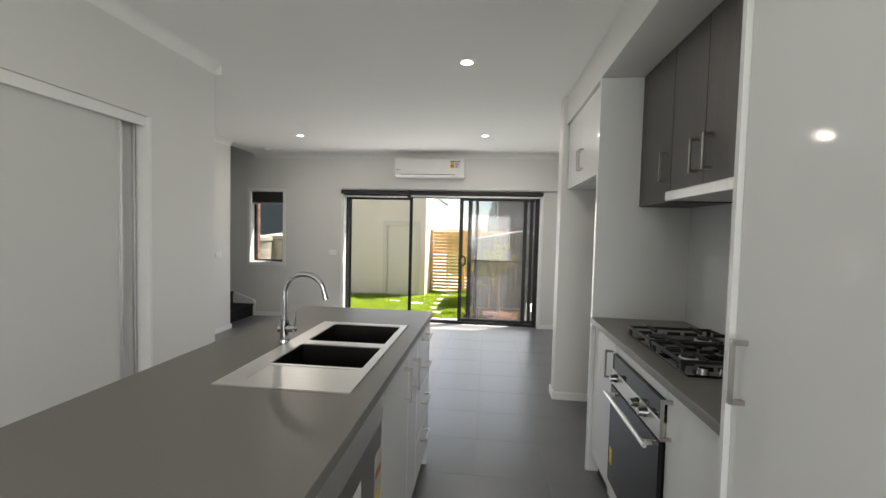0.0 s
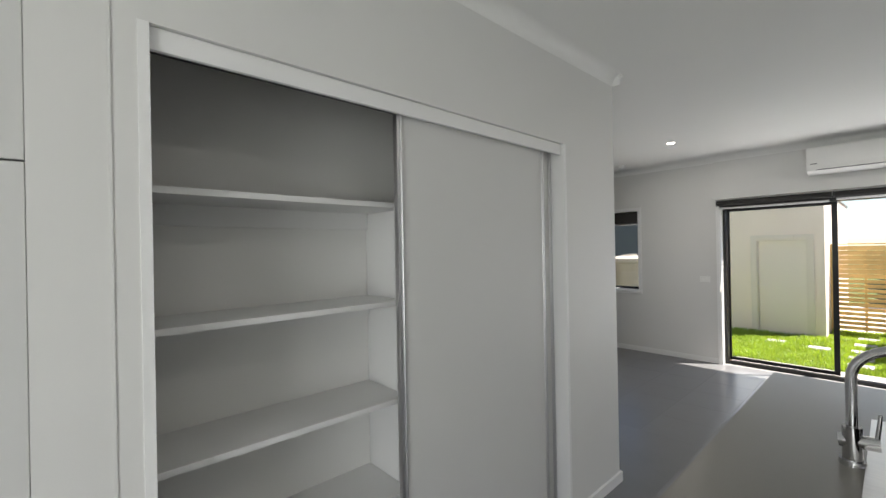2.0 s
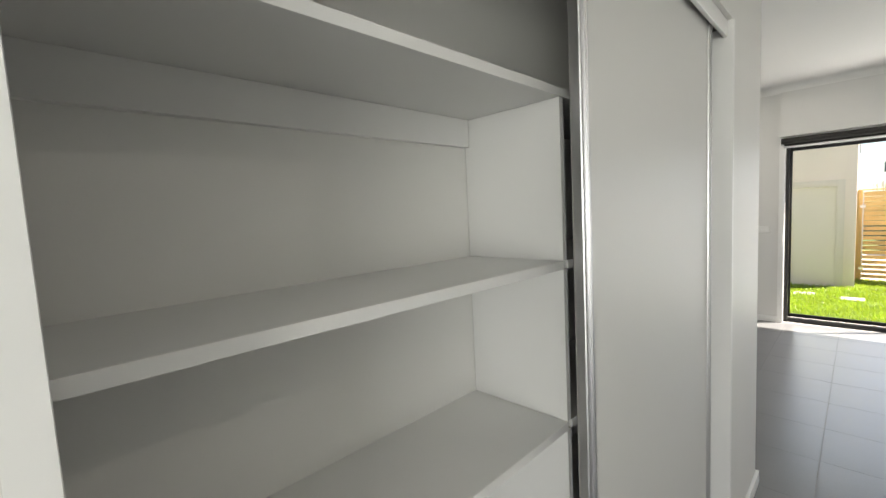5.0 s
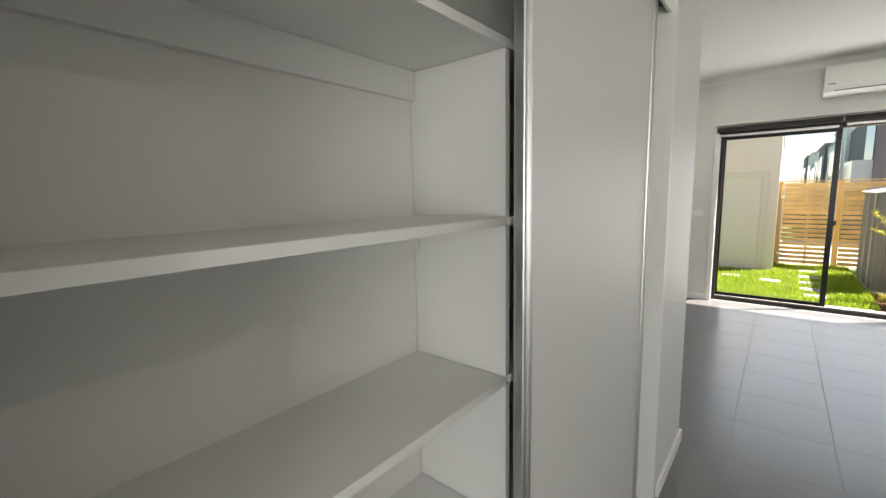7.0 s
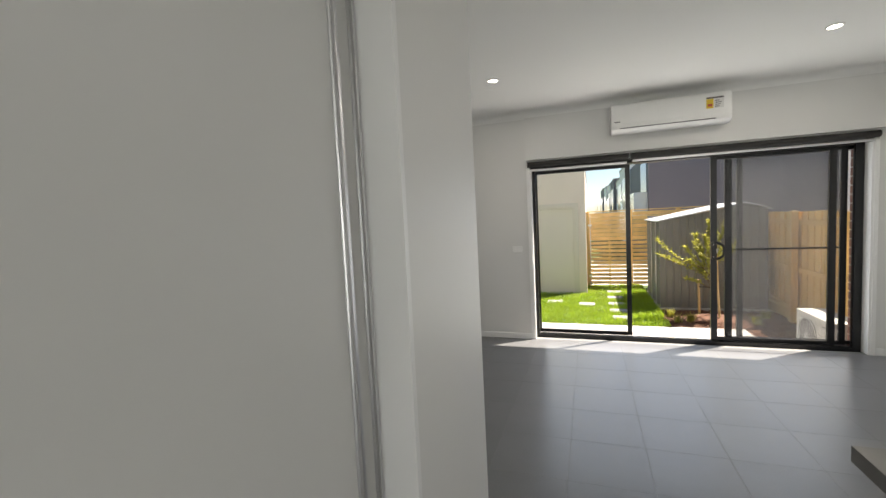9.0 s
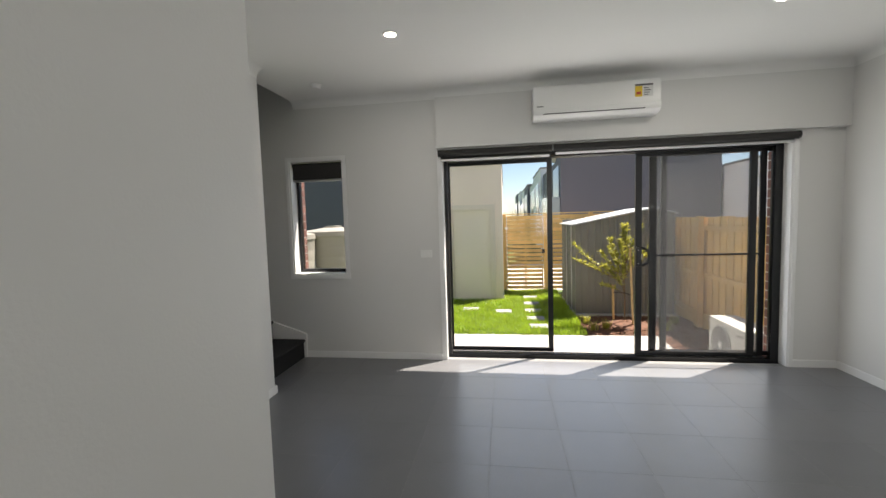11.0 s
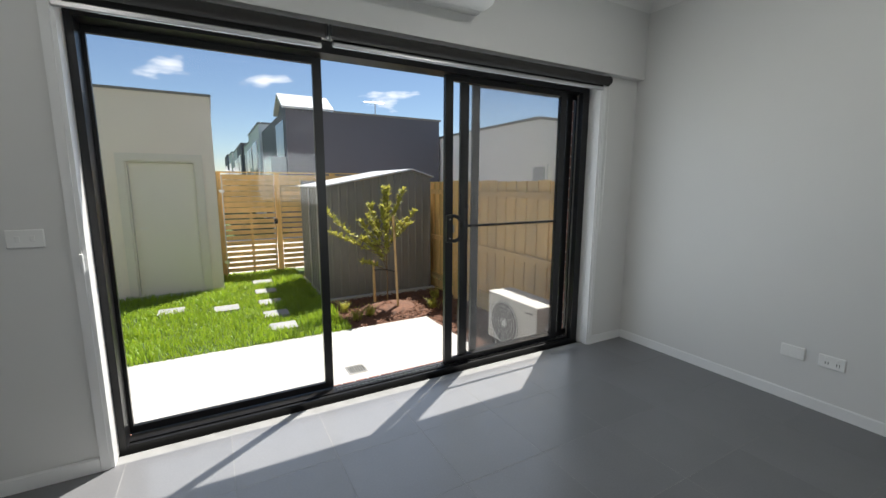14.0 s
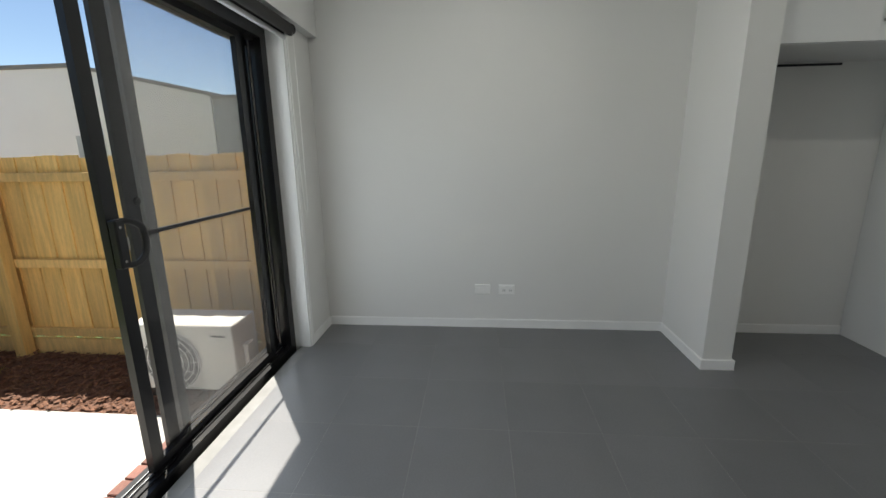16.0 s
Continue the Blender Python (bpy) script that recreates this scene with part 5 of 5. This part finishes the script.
# rainwater tanks and dark wall seen through the side window
def tank(x, y, r, top, label):
    t = thing("water_tank", (x, y, GZ), label, "water tank", "rainwater tanks")
    bm = bmesh.new()
    pts = [(0.0, top + 0.10), (r * 0.3, top + 0.10), (r * 0.90, top + 0.055), (r * 1.03, top + 0.04), (r * 1.04, top - 0.03), (r * 1.01, top - 0.05), (r, top - 0.07)]
    z = top - 0.07
    while z > GZ + 0.1:
        pts += [(r, z - 0.12), (r * 0.996, z - 0.13), (r * 0.996, z - 0.15), (r, z - 0.16)]
        z -= 0.16
    pts.append((r, GZ))
    rings = [[bm.verts.new((x + q * math.cos(k * math.tau / 36), y + q * math.sin(k * math.tau / 36), zz)) for k in range(36)] for q, zz in pts[1:]]
    for a, b in zip(rings, rings[1:]):
        for k in range(36):
            bm.faces.new((a[k], b[k], b[(k + 1) % 36], a[(k + 1) % 36]))
    bm.faces.new(rings[0])
    bmesh.ops.recalc_face_normals(bm, faces=bm.faces[:])
    part("shell", bm, TANK, t, smooth=True)
    bm = bmesh.new()
    rod(bm, (x, y, top + 0.1005), (x, y, top + 0.13), r * 0.28, seg=24)
    part("lid", bm, TANK, t)


tank(-3.02, 2.05, 0.42, 1.17, "cream plastic rainwater tank beside the house")
tank(-2.55, 2.75, 0.50, 1.20, "larger cream plastic rainwater tank beside the house")


# ---- neighbouring buildings ----
def pane_window(parent, axis, at, a0, a1, z0, z1, frame_mat=ALU, pane_mat=OVENGL):
    """A dark window in a pale frame on a wall face across x or y."""
    if axis == "x":
        f = boxes((at - 0.05, at - 0.001, a0, a1, z0, z1))
        g = boxes((at - 0.06, at - 0.0505, a0 + 0.06, a1 - 0.06, z0 + 0.06, z1 - 0.06))
    else:
        f = boxes((a0, a1, at - 0.05, at - 0.001, z0, z1))
        g = boxes((a0 + 0.06, a1 - 0.06, at - 0.06, at - 0.0505, z0 + 0.06, z1 - 0.06))
    w = part("window", f, frame_mat, parent)
    part("pane", g, pane_mat, w)


dk = thing("dark_house", (5.1, 15, GZ), "dark grey rendered two-storey house with a pale gable roof", "house")
part("wall", boxes((2.42, 7.9, 12.0, 19.0, GZ, 3.56)), DARKB, dk)
part("parapet", boxes((3.9, 7.95, 11.96, 12.1, 3.5605, 3.62)), SHEDM, dk)
bm = bmesh.new()
prism(bm, [(12.02, 3.57), (12.9, 4.02), (13.8, 3.57)], "x", 2.44, 3.86)
part("gable", bm, DARKB, dk)
bm = bmesh.new()
prism(bm, [(11.9, 3.57), (12.9, 4.10), (13.9, 3.57), (13.9, 3.64), (12.9, 4.18), (11.9, 3.64)], "x", 2.30, 3.92)
part("roof", bm, ROOFM, dk, "pale grey sheet roof")
part("balcony", boxes((1.95, 2.418, 12.3, 14.5, 1.2, 1.35)), RENDERW, dk)
part("balustrade", boxes((1.95, 1.97, 12.3, 14.5, 1.351, 2.1), (1.97, 2.418, 12.3, 12.32, 1.351, 2.1)), mat("blue_glass_panel", (0.35, 0.42, 0.46), 0.1), dk)
part("facade_recess", boxes((2.405, 2.4195, 12.5, 14.3, 1.36, 3.3)), OVENGL, dk)
bm = bmesh.new()
tube(bm, [(5.6, 12.6, 3.5), (5.6, 12.6, 4.15)], 0.02, 6)
tube(bm, [(5.2, 12.6, 4.12), (5.95, 12.6, 4.12)], 0.014, 6)
part("aerial", bm, ALU, dk)

k = 0
for y0, y1, x0, zt, m in ((19.2, 25.0, 2.32, 3.95, RENDERW), (25.2, 31.0, 2.45, 3.7, RENDERW), (31.2, 37.0, 2.3, 4.0, DARKB), (37.2, 44.0, 2.35, 4.1, RENDERW), (44.2, 52.0, 2.2, 4.2, RENDERW), (52.2, 62.0, 2.1, 4.4, DARKB)):
    h = thing("townhouse", ((x0 + 9) / 2, (y0 + y1) / 2, GZ), "white rendered terrace townhouse with dark windows" if m is RENDERW else "dark grey terrace townhouse with dark windows", "house", "row of townhouses")
    part("wall", boxes((x0, 9.0, y0, y1, GZ, zt)), m, h)
    part("parapet", boxes((x0 - 0.04, 9.0, y0 - 0.04, y1, zt + 0.0005, zt + 0.08)), SHEDM, h)
    part("balcony", boxes((x0 - 0.9, x0 - 0.001, y0 + 0.6, y1 - 2.2, 1.25, 1.42)), RENDERW, h)
    part("balustrade", boxes((x0 - 0.9, x0 - 0.87, y0 + 0.6, y1 - 2.2, 1.421, 2.2)), OVENGL, h)
    pane_window(h, "x", x0, y0 + 0.8, y1 - 2.6, 1.5, 3.3)
    pane_window(h, "x", x0, y1 - 2.0, y1 - 0.8, 2.0, 3.2)
    pane_window(h, "y", y0, x0 + 0.4, x0 + 1.2, 2.4, 3.3)

wh = thing("white_house", (11, 9, GZ), "white rendered house with a low sloping roofline", "house")
bm = bmesh.new()
prism(bm, [(3.88, GZ), (14.0, GZ), (14.0, 2.95), (6.55, 2.97), (3.88, 2.40)], "x", 8.0, 16.0)
part("wall", bm, RENDERW, wh)
bm = bmesh.new()
prism(bm, [(3.86, 2.40), (6.55, 2.972), (14.02, 2.952), (14.02, 3.02), (6.55, 3.045), (3.86, 2.47)], "x", 7.96, 16.0)
part("roof", bm, SHEDM, wh, "dark metal roof edge")
pane_window(wh, "x", 8.0, 6.15, 6.75, 1.15, 1.78, RENDERW, mat("pale_blind_glass", (0.42, 0.45, 0.47), 0.15))
gh = thing("grey_house", (11, 1.5, GZ), "grey rendered house wing beside the white house", "house")
part("wall", boxes((8.02, 16, -6.0, 3.86, GZ, 2.34)), mat("grey_render", (0.30, 0.32, 0.34), 0.8, var=0.04, scale=0.8), gh)
part("roof", boxes((7.98, 16, -6.02, 3.859, 2.3405, 2.41)), SHEDM, gh)
dwl = thing("side_house", (-7.5, 9.5, GZ), "dark grey rendered house beyond the water tanks", "house")
part("wall", boxes((-11, -2.95, 8.0, 12.0, GZ, 3.0)), DARKB, dwl)
part("roof", boxes((-11.1, -2.92, 7.9, 12.1, 3.0005, 3.07)), SHEDM, dwl)

# ---- floor tiles ----
TM = 0.432
tile_mesh = None
for i in range(-9, 3):
    for j in range(-20, 3):
        x0, y1 = 1.945 + i * TM, -0.83 + j * TM
        if x0 > XR or x0 + TM < -1.72 or y1 - TM > 0.07 or y1 < -9.1:
            continue
        if tile_mesh is None:
            bm = boxes((0.0016, TM - 0.0016, -TM + 0.0016, -0.0016, -0.010, 0.0))
            top = [e for e in bm.edges if all(v.co.z > -0.001 for v in e.verts)]
            bmesh.ops.bevel(bm, geom=top, offset=0.0003, segments=1, affect="EDGES")
            tile_mesh = finish("floor_tile", bm, TILE)
        ob = new("floor_tile", tile_mesh)
        ob.parent = floor
        ob.location = (x0, y1, 0)
